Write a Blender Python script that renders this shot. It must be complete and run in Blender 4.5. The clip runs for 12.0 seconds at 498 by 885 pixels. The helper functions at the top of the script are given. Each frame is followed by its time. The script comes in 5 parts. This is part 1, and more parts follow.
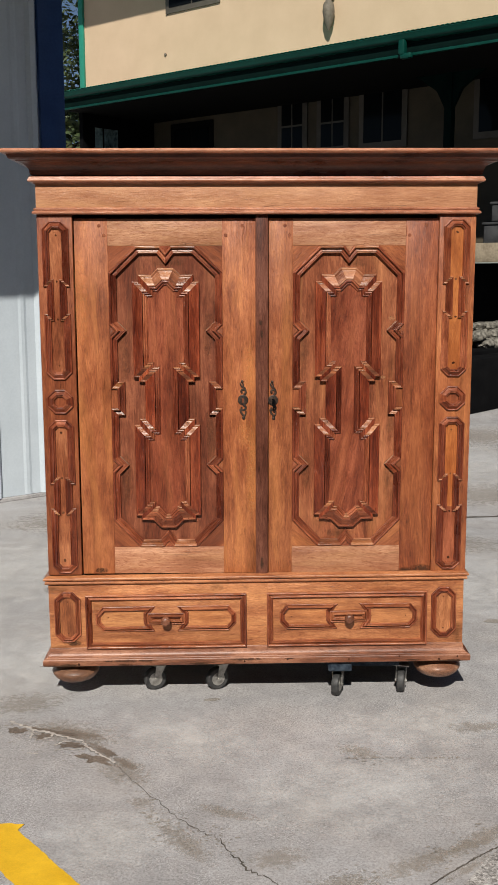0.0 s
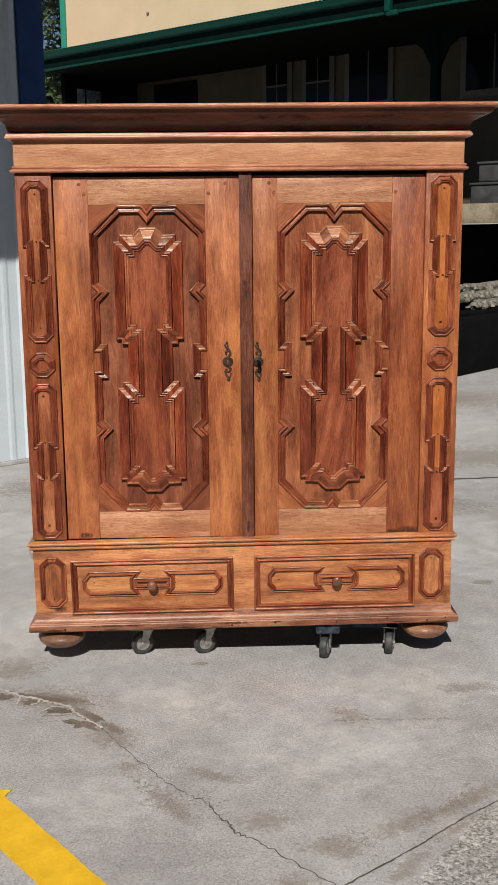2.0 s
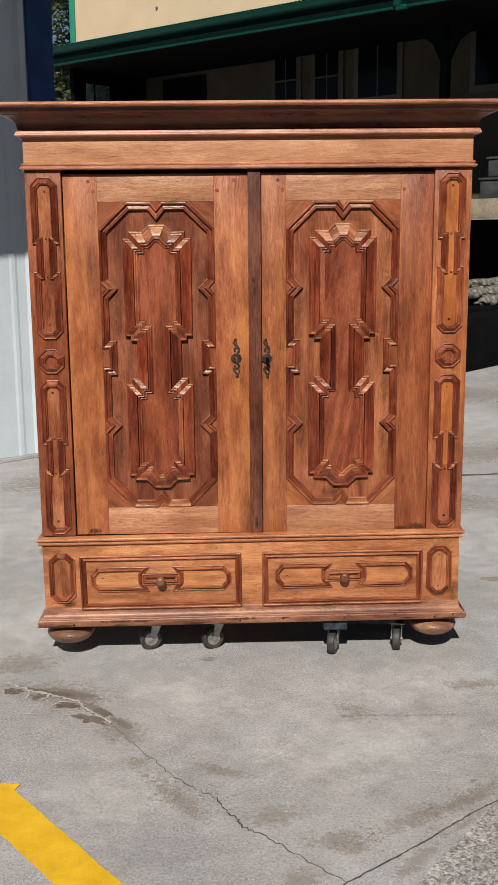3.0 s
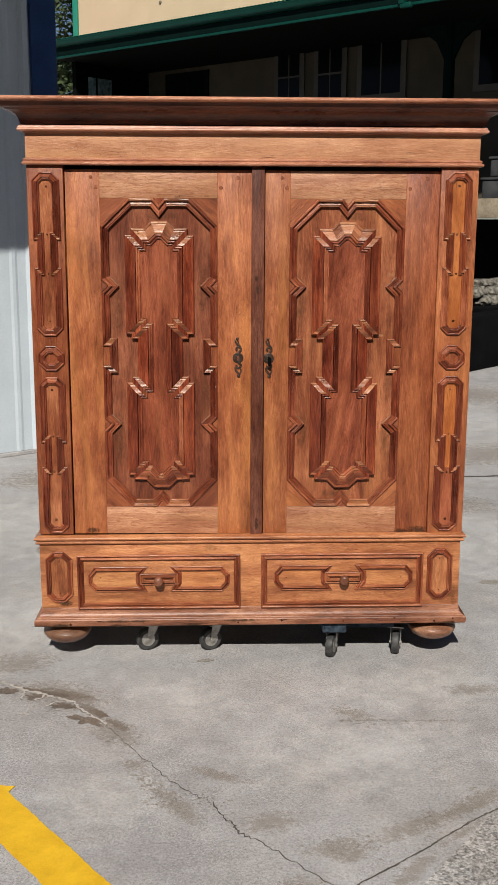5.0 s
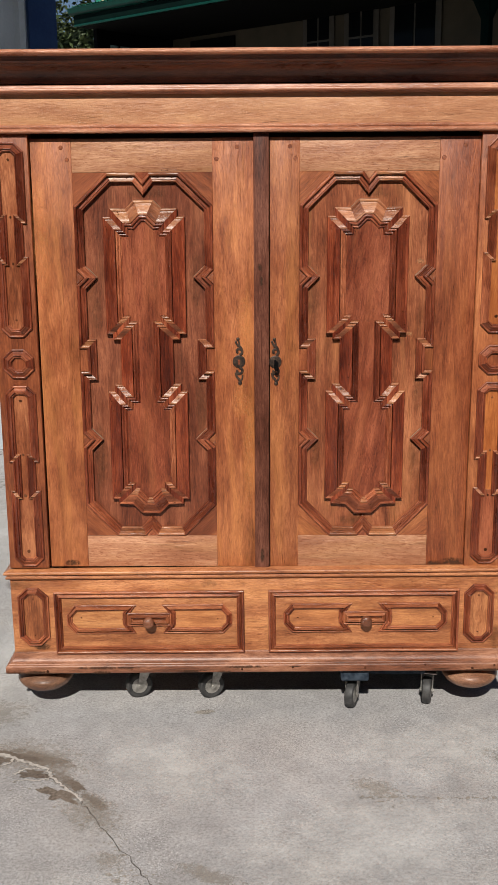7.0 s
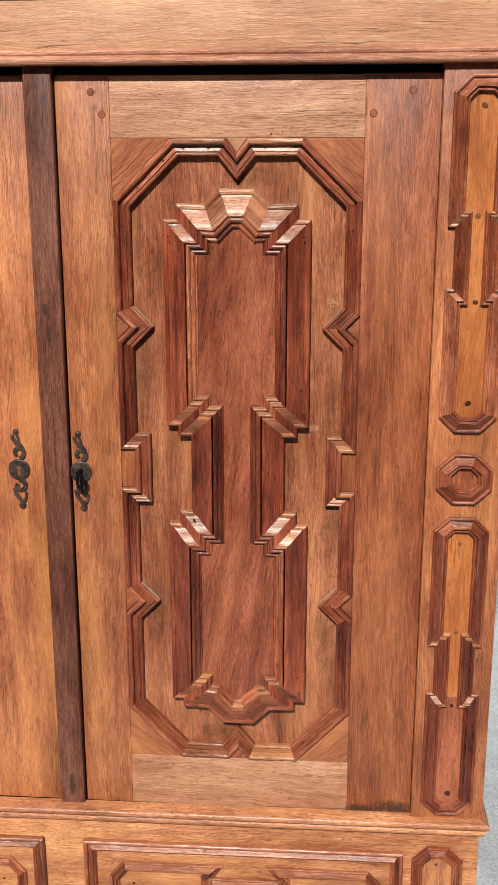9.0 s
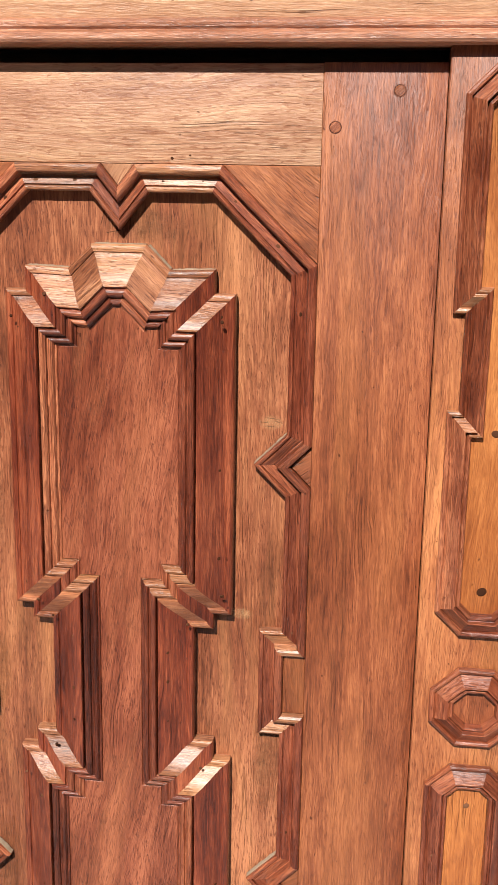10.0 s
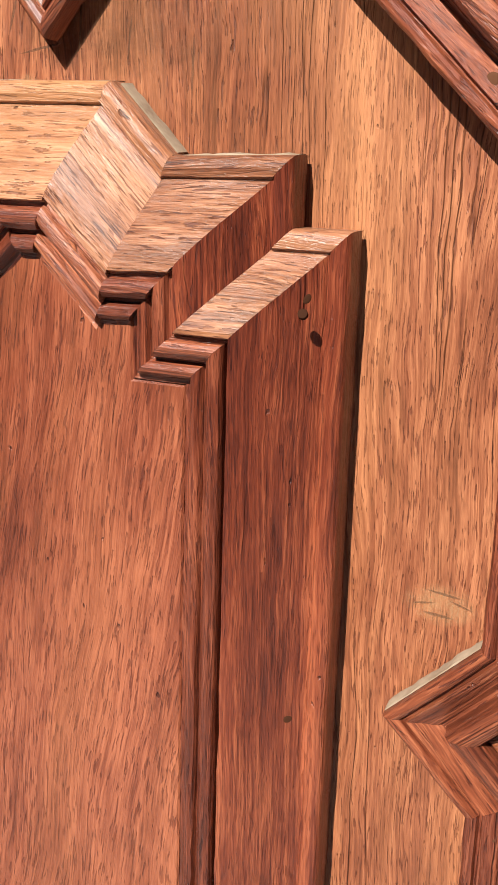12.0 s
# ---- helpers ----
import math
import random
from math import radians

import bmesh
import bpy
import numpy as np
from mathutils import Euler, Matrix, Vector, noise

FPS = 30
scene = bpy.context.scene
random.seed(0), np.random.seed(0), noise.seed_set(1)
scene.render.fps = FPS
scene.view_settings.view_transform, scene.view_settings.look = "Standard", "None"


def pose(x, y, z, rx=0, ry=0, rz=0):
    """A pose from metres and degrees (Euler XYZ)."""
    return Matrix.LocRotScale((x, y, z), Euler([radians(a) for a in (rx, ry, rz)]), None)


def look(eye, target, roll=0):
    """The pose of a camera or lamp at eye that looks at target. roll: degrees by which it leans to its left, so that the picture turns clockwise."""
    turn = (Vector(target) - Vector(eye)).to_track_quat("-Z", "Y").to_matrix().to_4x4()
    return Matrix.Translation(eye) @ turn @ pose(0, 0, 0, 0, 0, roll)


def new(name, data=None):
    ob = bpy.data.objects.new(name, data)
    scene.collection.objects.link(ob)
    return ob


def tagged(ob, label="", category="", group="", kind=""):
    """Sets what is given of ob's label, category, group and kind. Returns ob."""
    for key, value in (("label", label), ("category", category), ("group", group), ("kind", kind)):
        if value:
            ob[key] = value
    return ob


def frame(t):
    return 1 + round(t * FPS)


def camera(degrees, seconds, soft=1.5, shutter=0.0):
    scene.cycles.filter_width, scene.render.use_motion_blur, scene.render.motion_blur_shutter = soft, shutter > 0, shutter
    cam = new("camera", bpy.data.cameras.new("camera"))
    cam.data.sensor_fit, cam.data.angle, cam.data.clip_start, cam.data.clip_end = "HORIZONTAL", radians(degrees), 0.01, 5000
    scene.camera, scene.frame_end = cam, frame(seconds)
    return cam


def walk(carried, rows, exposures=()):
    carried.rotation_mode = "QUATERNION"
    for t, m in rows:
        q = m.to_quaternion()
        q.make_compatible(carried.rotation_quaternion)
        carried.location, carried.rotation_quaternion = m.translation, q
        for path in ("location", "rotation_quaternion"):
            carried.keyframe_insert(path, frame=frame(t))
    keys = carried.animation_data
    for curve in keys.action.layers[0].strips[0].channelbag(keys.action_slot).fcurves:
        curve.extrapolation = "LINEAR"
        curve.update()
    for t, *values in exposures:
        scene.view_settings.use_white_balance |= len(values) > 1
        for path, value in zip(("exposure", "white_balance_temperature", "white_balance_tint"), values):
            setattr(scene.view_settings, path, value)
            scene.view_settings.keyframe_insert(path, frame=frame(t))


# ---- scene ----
# camera and its walk: seconds, eye, target, roll
cam = camera(27.0, 12.0, 0.8)
PATH = [
    (0, (-0.1393, -3.7392, 1.6003), (-0.1091, -1.7660, 1.2751), -0.13),
    (0.5, (-0.1420, -3.7341, 1.6077), (-0.1052, -1.7629, 1.2710), -0.17),
    (1, (-0.1362, -3.7218, 1.6010), (-0.0891, -1.7536, 1.2485), -0.35),
    (1.5, (-0.1311, -3.7111, 1.5900), (-0.0762, -1.7468, 1.2180), -0.47),
    (2, (-0.1296, -3.6969, 1.5823), (-0.0769, -1.7362, 1.1909), -0.54),
    (2.5, (-0.1337, -3.6986, 1.5871), (-0.0864, -1.7394, 1.1880), -0.44),
    (3, (-0.1304, -3.7071, 1.5909), (-0.0936, -1.7481, 1.1898), -0.52),
    (5, (-0.1411, -3.6690, 1.5983), (-0.0994, -1.7115, 1.1900), 0.28),
    (5.5, (-0.1932, -3.6372, 1.6026), (-0.1416, -1.6842, 1.1743), 0.69),
    (6, (-0.2091, -3.5353, 1.5907), (-0.1727, -1.5866, 1.1424), 0.48),
    (6.5, (-0.1328, -3.3342, 1.6161), (-0.1406, -1.3864, 1.1619), -0.01),
    (6.7, (-0.0992, -3.2413, 1.6186), (-0.1122, -1.2934, 1.1655), -0.22),
    (8.3, (0.3224, -2.1949, 1.6230), (0.2117, -0.2694, 1.0938), -0.24),
    (8.5, (0.3658, -2.0513, 1.6249), (0.2420, -0.1260, 1.0974), -0.30),
    (9, (0.4279, -1.6877, 1.6535), (0.2771, 0.2374, 1.1327), -0.04),
    (9.5, (0.5059, -1.3320, 1.6486), (0.3244, 0.6030, 1.1765), 0.42),
    (10, (0.5420, -1.0311, 1.6623), (0.2977, 0.8993, 1.1996), 1.01),
    (10.5, (0.5357, -0.7739, 1.6343), (0.1476, 1.1451, 1.2261), 1.55),
    (11, (0.5300, -0.6011, 1.6155), (-0.0190, 1.2733, 1.1852), 1.89),
    (11.5, (0.5323, -0.4641, 1.5916), (-0.1449, 1.3709, 1.1740), 2.15),
    (12, (0.4948, -0.3351, 1.5907), (-0.2186, 1.4534, 1.0500), 1.80),
]
EXPOSURES = [(0.0, 0.0, 6450, 9), (6.5, 0.0, 6450, 9), (8.5, 0.1, 6250, 6), (9.0, 0.38, 5900, 2), (9.5, 0.54, 5900, 2), (10.0, 0.66, 5900, 1), (11.0, 0.77, 5900, 1), (12.0, 0.84, 5900, 0)]
walk(cam, [(t, look(eye, target, roll)) for t, eye, target, roll in PATH], EXPOSURES)

# ---- light ----
SUN_WAY = Vector((0.11, 1.0, -0.86)).normalized()
world = bpy.data.worlds.new("sky")
scene.world = world
world.use_nodes = True
wn = world.node_tree.nodes
sky = wn.new("ShaderNodeTexSky")
sky.sky_type, sky.sun_disc = "NISHITA", False
sky.air_density, sky.dust_density = 0.7, 0.3
sky.sun_elevation = math.asin(-SUN_WAY.z)
sky.sun_rotation = math.atan2(-SUN_WAY.x, -SUN_WAY.y)
world.node_tree.links.new(sky.outputs[0], wn["Background"].inputs[0])
wn["Background"].inputs[1].default_value = 0.05
sun_data = bpy.data.lights.new("sun", "SUN")
sun_data.energy, sun_data.angle, sun_data.color = 5.0, radians(0.6), (1.0, 0.95, 0.87)
sun = new("sun", sun_data)
sun.matrix_world = Matrix.Translation((0, -8, 12)) @ SUN_WAY.to_track_quat("-Z", "Y").to_matrix().to_4x4()


# ---- materials ----
def mat_base(name, rough=0.6, metal=0.0, spec=0.5):
    m = bpy.data.materials.new(name)
    m.use_nodes = True
    b = m.node_tree.nodes["Principled BSDF"]
    b.inputs["Roughness"].default_value = rough
    b.inputs["Metallic"].default_value = metal
    b.inputs["Specular IOR Level"].default_value = spec
    return m, m.node_tree.nodes, m.node_tree.links, b


def node(nodes, kind, **values):
    n = nodes.new(kind)
    for k, v in values.items():
        if k in n.inputs:
            n.inputs[k].default_value = v
    return n


def ramp(nodes, stops):
    r = nodes.new("ShaderNodeValToRGB")
    els = r.color_ramp.elements
    while len(els) < len(stops):
        els.new(0.5)
    for e, (p, c) in zip(els, stops):
        e.position = p
        e.color = (*c, 1) if len(c) == 3 else c
    return r


def math_node(nodes, links, op, a, b):
    n = nodes.new("ShaderNodeMath")
    n.operation = op
    for i, v in enumerate((a, b)):
        if isinstance(v, (int, float)):
            n.inputs[i].default_value = v
        else:
            links.new(v, n.inputs[i])
    return n.outputs[0]


def mix_rgb(nodes, links, kind, fac, a, b):
    n = nodes.new("ShaderNodeMix")
    n.data_type, n.blend_type = "RGBA", kind
    for s, v in ((n.inputs[0], fac), (n.inputs[6], a), (n.inputs[7], b)):
        if isinstance(v, (int, float)):
            s.default_value = v
        elif isinstance(v, tuple):
            s.default_value = (*v, 1)
        else:
            links.new(v, s)
    return n.outputs[2]


def scaled_noise(nodes, links, vec, scale, detail=4.0, rough=0.55, size=1.0, dist=0.0):
    mp = nodes.new("ShaderNodeMapping")
    mp.inputs["Scale"].default_value = scale
    links.new(vec, mp.inputs["Vector"])
    t = node(nodes, "ShaderNodeTexNoise", Scale=size, Detail=detail, Roughness=rough, Distortion=dist)
    links.new(mp.outputs[0], t.inputs["Vector"])
    return t.outputs[0]


def wood(name, dark, mid, light, rough=0.4, spread=0.25, pores=0.5, stain=0.4, spec=0.42, fleck=0.0, gold=None, gild=0.5, coat=0.26):
    """Waxed old wood; the grain runs along each piece's own x axis."""
    m, nodes, links, b = mat_base(name, rough, spec=spec)

    def mt(op, x, y):
        return math_node(nodes, links, op, x, y)

    def about(x, gain):
        return mt("MULTIPLY", mt("SUBTRACT", x, 0.5), gain)

    def step(x, low, high):
        r = ramp(nodes, [(low, (0, 0, 0)), (high, (1, 1, 1))])
        links.new(x, r.inputs[0])
        return r.outputs[0]

    def tinted(col, fac, by):
        return mix_rgb(nodes, links, "MULTIPLY", fac, col, by)

    tc = nodes.new("ShaderNodeTexCoord")
    rnd_out = nodes.new("ShaderNodeObjectInfo").outputs["Random"]
    shift = nodes.new("ShaderNodeCombineXYZ")
    for i, k in enumerate((13.7, 29.3, 7.9)):
        links.new(mt("MULTIPLY", rnd_out, k), shift.inputs[i])
    add = nodes.new("ShaderNodeVectorMath")
    links.new(tc.outputs["Object"], add.inputs[0])
    links.new(shift.outputs[0], add.inputs[1])
    vec0 = add.outputs[0]
    # the grain sways and ripples
    bend = scaled_noise(nodes, links, vec0, (2.4, 8.0, 8.0), 3.0, 0.55)
    wob = scaled_noise(nodes, links, vec0, (38.0, 80.0, 80.0), 2.0, 0.5)
    off = nodes.new("ShaderNodeCombineXYZ")
    links.new(mt("ADD", about(bend, 0.05), about(wob, 0.0024)), off.inputs[1])
    add2 = nodes.new("ShaderNodeVectorMath")
    links.new(vec0, add2.inputs[0])
    links.new(off.outputs[0], add2.inputs[1])
    vec = add2.outputs[0]
    figure = scaled_noise(nodes, links, vec, (1.7, 24.0, 24.0), 3.0, 0.55, dist=0.5)
    sine = nodes.new("ShaderNodeMath")
    sine.operation = "SINE"
    links.new(mt("MULTIPLY", figure, 95.0), sine.inputs[0])
    rings = mt("ADD", mt("MULTIPLY", sine.outputs[0], 0.5), 0.5)
    fibre = scaled_noise(nodes, links, vec, (24.0, 780.0, 780.0), 4.0, 0.68)
    hair = scaled_noise(nodes, links, vec, (70.0, 1700.0, 1700.0), 3.0, 0.7)
    mottle = scaled_noise(nodes, links, vec, (14.0, 62.0, 62.0), 5.0, 0.7, dist=0.4)
    patch = scaled_noise(nodes, links, vec0, (3.5, 9.0, 9.0), 5.0, 0.65)
    wear = scaled_noise(nodes, links, vec0, (30.0, 75.0, 75.0), 4.0, 0.7)
    tone = mt("ADD", mt("ADD", mt("ADD", 0.5, about(fibre, 0.52)), about(hair, 0.42)), mt("ADD", mt("ADD", about(rings, 0.08), about(mottle, 0.3)), mt("ADD", about(figure, 0.45), about(patch, 0.5))))
    r = ramp(nodes, [(0.29, tuple(v * 0.8 for v in dark)), (0.5, mid), (0.69, tuple(v * 1.12 for v in light))])
    links.new(tone, r.inputs[0])
    # short dark pores, thicker in the early wood
    pore = scaled_noise(nodes, links, vec, (100.0, 1300.0, 1300.0), 2.0, 0.55)
    pits = mt("MULTIPLY", step(mt("ADD", pore, about(rings, 0.07)), 0.6, 0.65), pores)
    col = tinted(r.outputs[0], pits, (0.42, 0.24, 0.17))
    long_pore = mt("MULTIPLY", step(scaled_noise(nodes, links, vec, (22.0, 800.0, 800.0), 3.0, 0.6), 0.6, 0.68), pores)
    col = tinted(col, long_pore, (0.5, 0.36, 0.3))
    # hairline splits
    away = nodes.new("ShaderNodeMath")
    away.operation = "ABSOLUTE"
    links.new(mt("SUBTRACT", scaled_noise(nodes, links, vec, (2.2, 95.0, 95.0), 2.0, 0.6, dist=0.5), 0.5), away.inputs[0])
    cr = ramp(nodes, [(0.0, (1, 1, 1)), (0.009, (0, 0, 0))])
    links.new(away.outputs[0], cr.inputs[0])
    cracks = mt("MULTIPLY", cr.outputs[0], step(scaled_noise(nodes, links, vec0, (5.0, 22.0, 22.0), 2.0, 0.5), 0.55, 0.62))
    col = tinted(col, mt("MULTIPLY", cracks, 0.8), (0.25, 0.16, 0.13))
    # old wax and smoke stains, dents and rubbed places
    col = tinted(col, mt("MULTIPLY", step(mt("SUBTRACT", 1.0, patch), 0.4, 0.62), stain), (0.6, 0.4, 0.32))
    if gold:
        glow = scaled_noise(nodes, links, vec, (2.6, 17.0, 17.0), 4.0, 0.6, dist=0.6)
        gcol = mix_rgb(nodes, links, "MULTIPLY", 0.75, gold, mix_rgb(nodes, links, "MIX", tone, (0.3, 0.22, 0.18), (1.55, 1.62, 1.7)))
        col = mix_rgb(nodes, links, "MIX", mt("MULTIPLY", step(glow, 0.48, 0.66), gild), col, gcol)
    col = mix_rgb(nodes, links, "MIX", mt("MULTIPLY", step(wear, 0.6, 0.72), 0.5), col, tuple(v * 0.75 for v in dark))
    dents = step(scaled_noise(nodes, links, vec0, (110.0, 190.0, 190.0), 2.0, 0.5), 0.745, 0.775)
    col = tinted(col, mt("MULTIPLY", dents, 0.75), (0.25, 0.16, 0.13))
    if fleck:
        fl = scaled_noise(nodes, links, vec, (60.0, 300.0, 300.0), 2.0, 0.5, dist=1.0)
        col = tinted(col, mt("MULTIPLY", step(fl, 0.57, 0.64), fleck), (0.62, 0.45, 0.35))
    hs = nodes.new("ShaderNodeHueSaturation")
    links.new(col, hs.inputs["Color"])
    links.new(mt("ADD", TONE - spread / 2, mt("MULTIPLY", rnd_out, spread)), hs.inputs["Value"])
    links.new(hs.outputs[0], b.inputs["Base Color"])
    links.new(mt("ADD", mt("ADD", rough, about(patch, 0.3)), mt("MULTIPLY", pits, 0.25)), b.inputs["Roughness"])
    b.inputs["Coat Weight"].default_value = coat
    b.inputs["Coat Roughness"].default_value = 0.33
    bump = node(nodes, "ShaderNodeBump", Strength=1.0, Distance=0.001)
    relief = mt("ADD", mt("ADD", mt("MULTIPLY", fibre, 0.75), mt("MULTIPLY", mottle, 1.3)), mt("MULTIPLY", rings, 0.12))
    links.new(mt("SUBTRACT", relief, mt("ADD", mt("MULTIPLY", pits, 0.45), mt("ADD", mt("MULTIPLY", cracks, 0.6), mt("MULTIPLY", dents, 0.8)))), bump.inputs["Height"])
    links.new(bump.outputs[0], b.inputs["Normal"])
    return m


TONE = 1.02


def plain(name, c1, c2, rough=0.6, scale=8.0, metal=0.0, bump=0.0, spec=0.4, fine=60.0):
    """A surface of two close colours mottled at two sizes, with fine relief."""
    m, nodes, links, b = mat_base(name, rough, metal, spec)
    tc = nodes.new("ShaderNodeTexCoord")
    big = scaled_noise(nodes, links, tc.outputs["Object"], (scale,) * 3, 5.0, 0.6)
    small = scaled_noise(nodes, links, tc.outputs["Object"], (fine,) * 3, 3.0, 0.6)
    tone = math_node(nodes, links, "ADD", math_node(nodes, links, "MULTIPLY", big, 0.65), math_node(nodes, links, "MULTIPLY", small, 0.35))
    r = ramp(nodes, [(0.36, c1), (0.64, c2)])
    links.new(tone, r.inputs[0])
    links.new(r.outputs[0], b.inputs["Base Color"])
    links.new(math_node(nodes, links, "ADD", rough - 0.08, math_node(nodes, links, "MULTIPLY", big, 0.16)), b.inputs["Roughness"])
    if bump:
        bp = node(nodes, "ShaderNodeBump", Strength=0.6, Distance=bump)
        links.new(tone, bp.inputs["Height"])
        links.new(bp.outputs[0], b.inputs["Normal"])
    return m


def glass(name, tint=(0.005, 0.006, 0.007)):
    m, nodes, links, b = mat_base(name, 0.1, spec=0.08)
    b.inputs["Base Color"].default_value = (*tint, 1)
    return m


def concrete(name, c1, c2, c3, coarse=0.0):
    m, nodes, links, b = mat_base(name, 0.85, spec=0.25)
    tc = nodes.new("ShaderNodeTexCoord")
    v = tc.outputs["Object"]
    cloud = scaled_noise(nodes, links, v, (1.6, 1.6, 1.6), 7.0, 0.66, dist=0.5)
    mid = scaled_noise(nodes, links, v, (9.0, 9.0, 9.0), 8.0, 0.75)
    grit = scaled_noise(nodes, links, v, (120.0 - 20.0 * coarse,) * 3, 5.0, 0.8)
    speck = scaled_noise(nodes, links, v, (230.0, 230.0, 230.0), 3.0, 0.7)
    pale = scaled_noise(nodes, links, v, (170.0, 175.0, 180.0), 2.0, 0.6)
    hue = scaled_noise(nodes, links, v, (2.3, 2.3, 2.3), 6.0, 0.7)
    tone = math_node(nodes, links, "ADD", math_node(nodes, links, "MULTIPLY", cloud, 0.45), math_node(nodes, links, "MULTIPLY", mid, 0.55))
    r = ramp(nodes, [(0.38, c1), (0.5, c2), (0.6, c3)])
    links.new(tone, r.inputs[0])
    gr = ramp(nodes, [(0.36, (0.45, 0.43, 0.42)), (0.5, (1, 1, 1)), (0.62, (1.35, 1.35, 1.36))])
    links.new(grit, gr.inputs[0])
    col = mix_rgb(nodes, links, "MULTIPLY", 0.6 + 0.4 * coarse, r.outputs[0], gr.outputs[0])
    if coarse > 0.9:
        stone = node(nodes, "ShaderNodeTexVoronoi", Scale=125.0)
        links.new(v, stone.inputs["Vector"])
        pick = nodes.new("ShaderNodeSeparateColor")
        links.new(stone.outputs["Color"], pick.inputs[0])
        tint = ramp(nodes, [(0.0, (0.4, 0.385, 0.38)), (0.5, (1.0, 0.985, 0.97)), (1.0, (1.6, 1.58, 1.56))])
        links.new(pick.outputs[0], tint.inputs[0])
        col = mix_rgb(nodes, links, "MULTIPLY", 0.8, col, tint.outputs[0])
    worn = ramp(nodes, [(0.42, (0.12, 0.12, 0.12)), (0.6, (1, 1, 1))])
    links.new(scaled_noise(nodes, links, v, (3.4, 3.4, 3.4), 5.0, 0.62, dist=0.6), worn.inputs[0])
    sp = ramp(nodes, [(0.56, (1, 1, 1)), (0.66, (0.36, 0.34, 0.32))])
    links.new(speck, sp.inputs[0])
    col = mix_rgb(nodes, links, "MULTIPLY", math_node(nodes, links, "MULTIPLY", worn.outputs[0], 0.9), col, sp.outputs[0])
    lit = ramp(nodes, [(0.57, (0, 0, 0)), (0.66, (1, 1, 1))])
    links.new(pale, lit.inputs[0])
    col = mix_rgb(nodes, links, "MIX", math_node(nodes, links, "MULTIPLY", math_node(nodes, links, "MULTIPLY", lit.outputs[0], worn.outputs[0]), 0.7), col, tuple(min(0.75, c * 1.45) for c in c3))
    hr = ramp(nodes, [(0.45, (1, 1, 1)), (0.68, (1.0, 0.962, 0.918))])
    links.new(hue, hr.inputs[0])
    col = mix_rgb(nodes, links, "MULTIPLY", 0.8, col, hr.outputs[0])
    links.new(col, b.inputs["Base Color"])
    bp = node(nodes, "ShaderNodeBump", Strength=0.5, Distance=0.001 + 0.004 * coarse)
    links.new(math_node(nodes, links, "ADD", grit, math_node(nodes, links, "MULTIPLY", mid, 0.6)), bp.inputs["Height"])
    links.new(bp.outputs[0], b.inputs["Normal"])
    return m


def smear(name, c1, c2, size, low, high, strength=1.0):
    """Thin dirt whose ragged edge fades out; its disc has a radius of one."""
    m, nodes, links, b = mat_base(name, 0.9, spec=0.15)
    tc = nodes.new("ShaderNodeTexCoord")
    geo = nodes.new("ShaderNodeNewGeometry")
    dist = nodes.new("ShaderNodeVectorMath")
    dist.operation = "LENGTH"
    links.new(tc.outputs["Object"], dist.inputs[0])
    n1 = scaled_noise(nodes, links, geo.outputs["Position"], (size,) * 3, 8.0, 0.72)
    n2 = scaled_noise(nodes, links, geo.outputs["Position"], (size * 9,) * 3, 4.0, 0.7)
    fall = math_node(nodes, links, "SUBTRACT", 1.0, dist.outputs["Value"])
    val = math_node(nodes, links, "ADD", math_node(nodes, links, "MULTIPLY", fall, 0.24), math_node(nodes, links, "ADD", math_node(nodes, links, "MULTIPLY", n1, 0.7), math_node(nodes, links, "MULTIPLY", n2, 0.3)))
    r = ramp(nodes, [(low, (0, 0, 0)), (high, (strength,) * 3)])
    links.new(val, r.inputs[0])
    edge = ramp(nodes, [(0.0, (0, 0, 0)), (0.3, (1, 1, 1))])
    links.new(fall, edge.inputs[0])
    links.new(math_node(nodes, links, "MULTIPLY", r.outputs[0], edge.outputs[0]), b.inputs["Alpha"])
    cr = ramp(nodes, [(0.35, c1), (0.65, c2)])
    links.new(n2, cr.inputs[0])
    links.new(cr.outputs[0], b.inputs["Base Color"])
    return m


M_STILE = wood("oak_stile", (0.1005, 0.0226, 0.0085), (0.2375, 0.0620, 0.0224), (0.3656, 0.1157, 0.0433), spread=0.2, pores=0.5, stain=0.25, gold=(0.3929, 0.1298, 0.0402), gild=0.3)
M_STILE_TAN = wood("honey_stile", (0.1707, 0.0462, 0.0165), (0.3414, 0.1052, 0.0385), (0.4801, 0.1741, 0.0660), spread=0.2, stain=0.4, pores=0.6, gold=(0.5228, 0.1988, 0.0572), gild=0.4)
M_FIELD = wood("oak_field", (0.1117, 0.0290, 0.0120), (0.2633, 0.0779, 0.0326), (0.4232, 0.1525, 0.0670), pores=0.8, gold=(0.4557, 0.1823, 0.0670), gild=0.38)
M_FIELD_RED = wood("red_oak_field", (0.0880, 0.0212, 0.0096), (0.2112, 0.0587, 0.0273), (0.3432, 0.1157, 0.0546), pores=0.7, gold=(0.3696, 0.1386, 0.0561), gild=0.25)
M_RAIL = wood("oak_rail", (0.3693, 0.1491, 0.0730), (0.4230, 0.1859, 0.0972), (0.5463, 0.2892, 0.1636), pores=0.22, stain=0.3, fleck=0.7, spread=0.12, gold=(0.5112, 0.2644, 0.1162), gild=0.4)
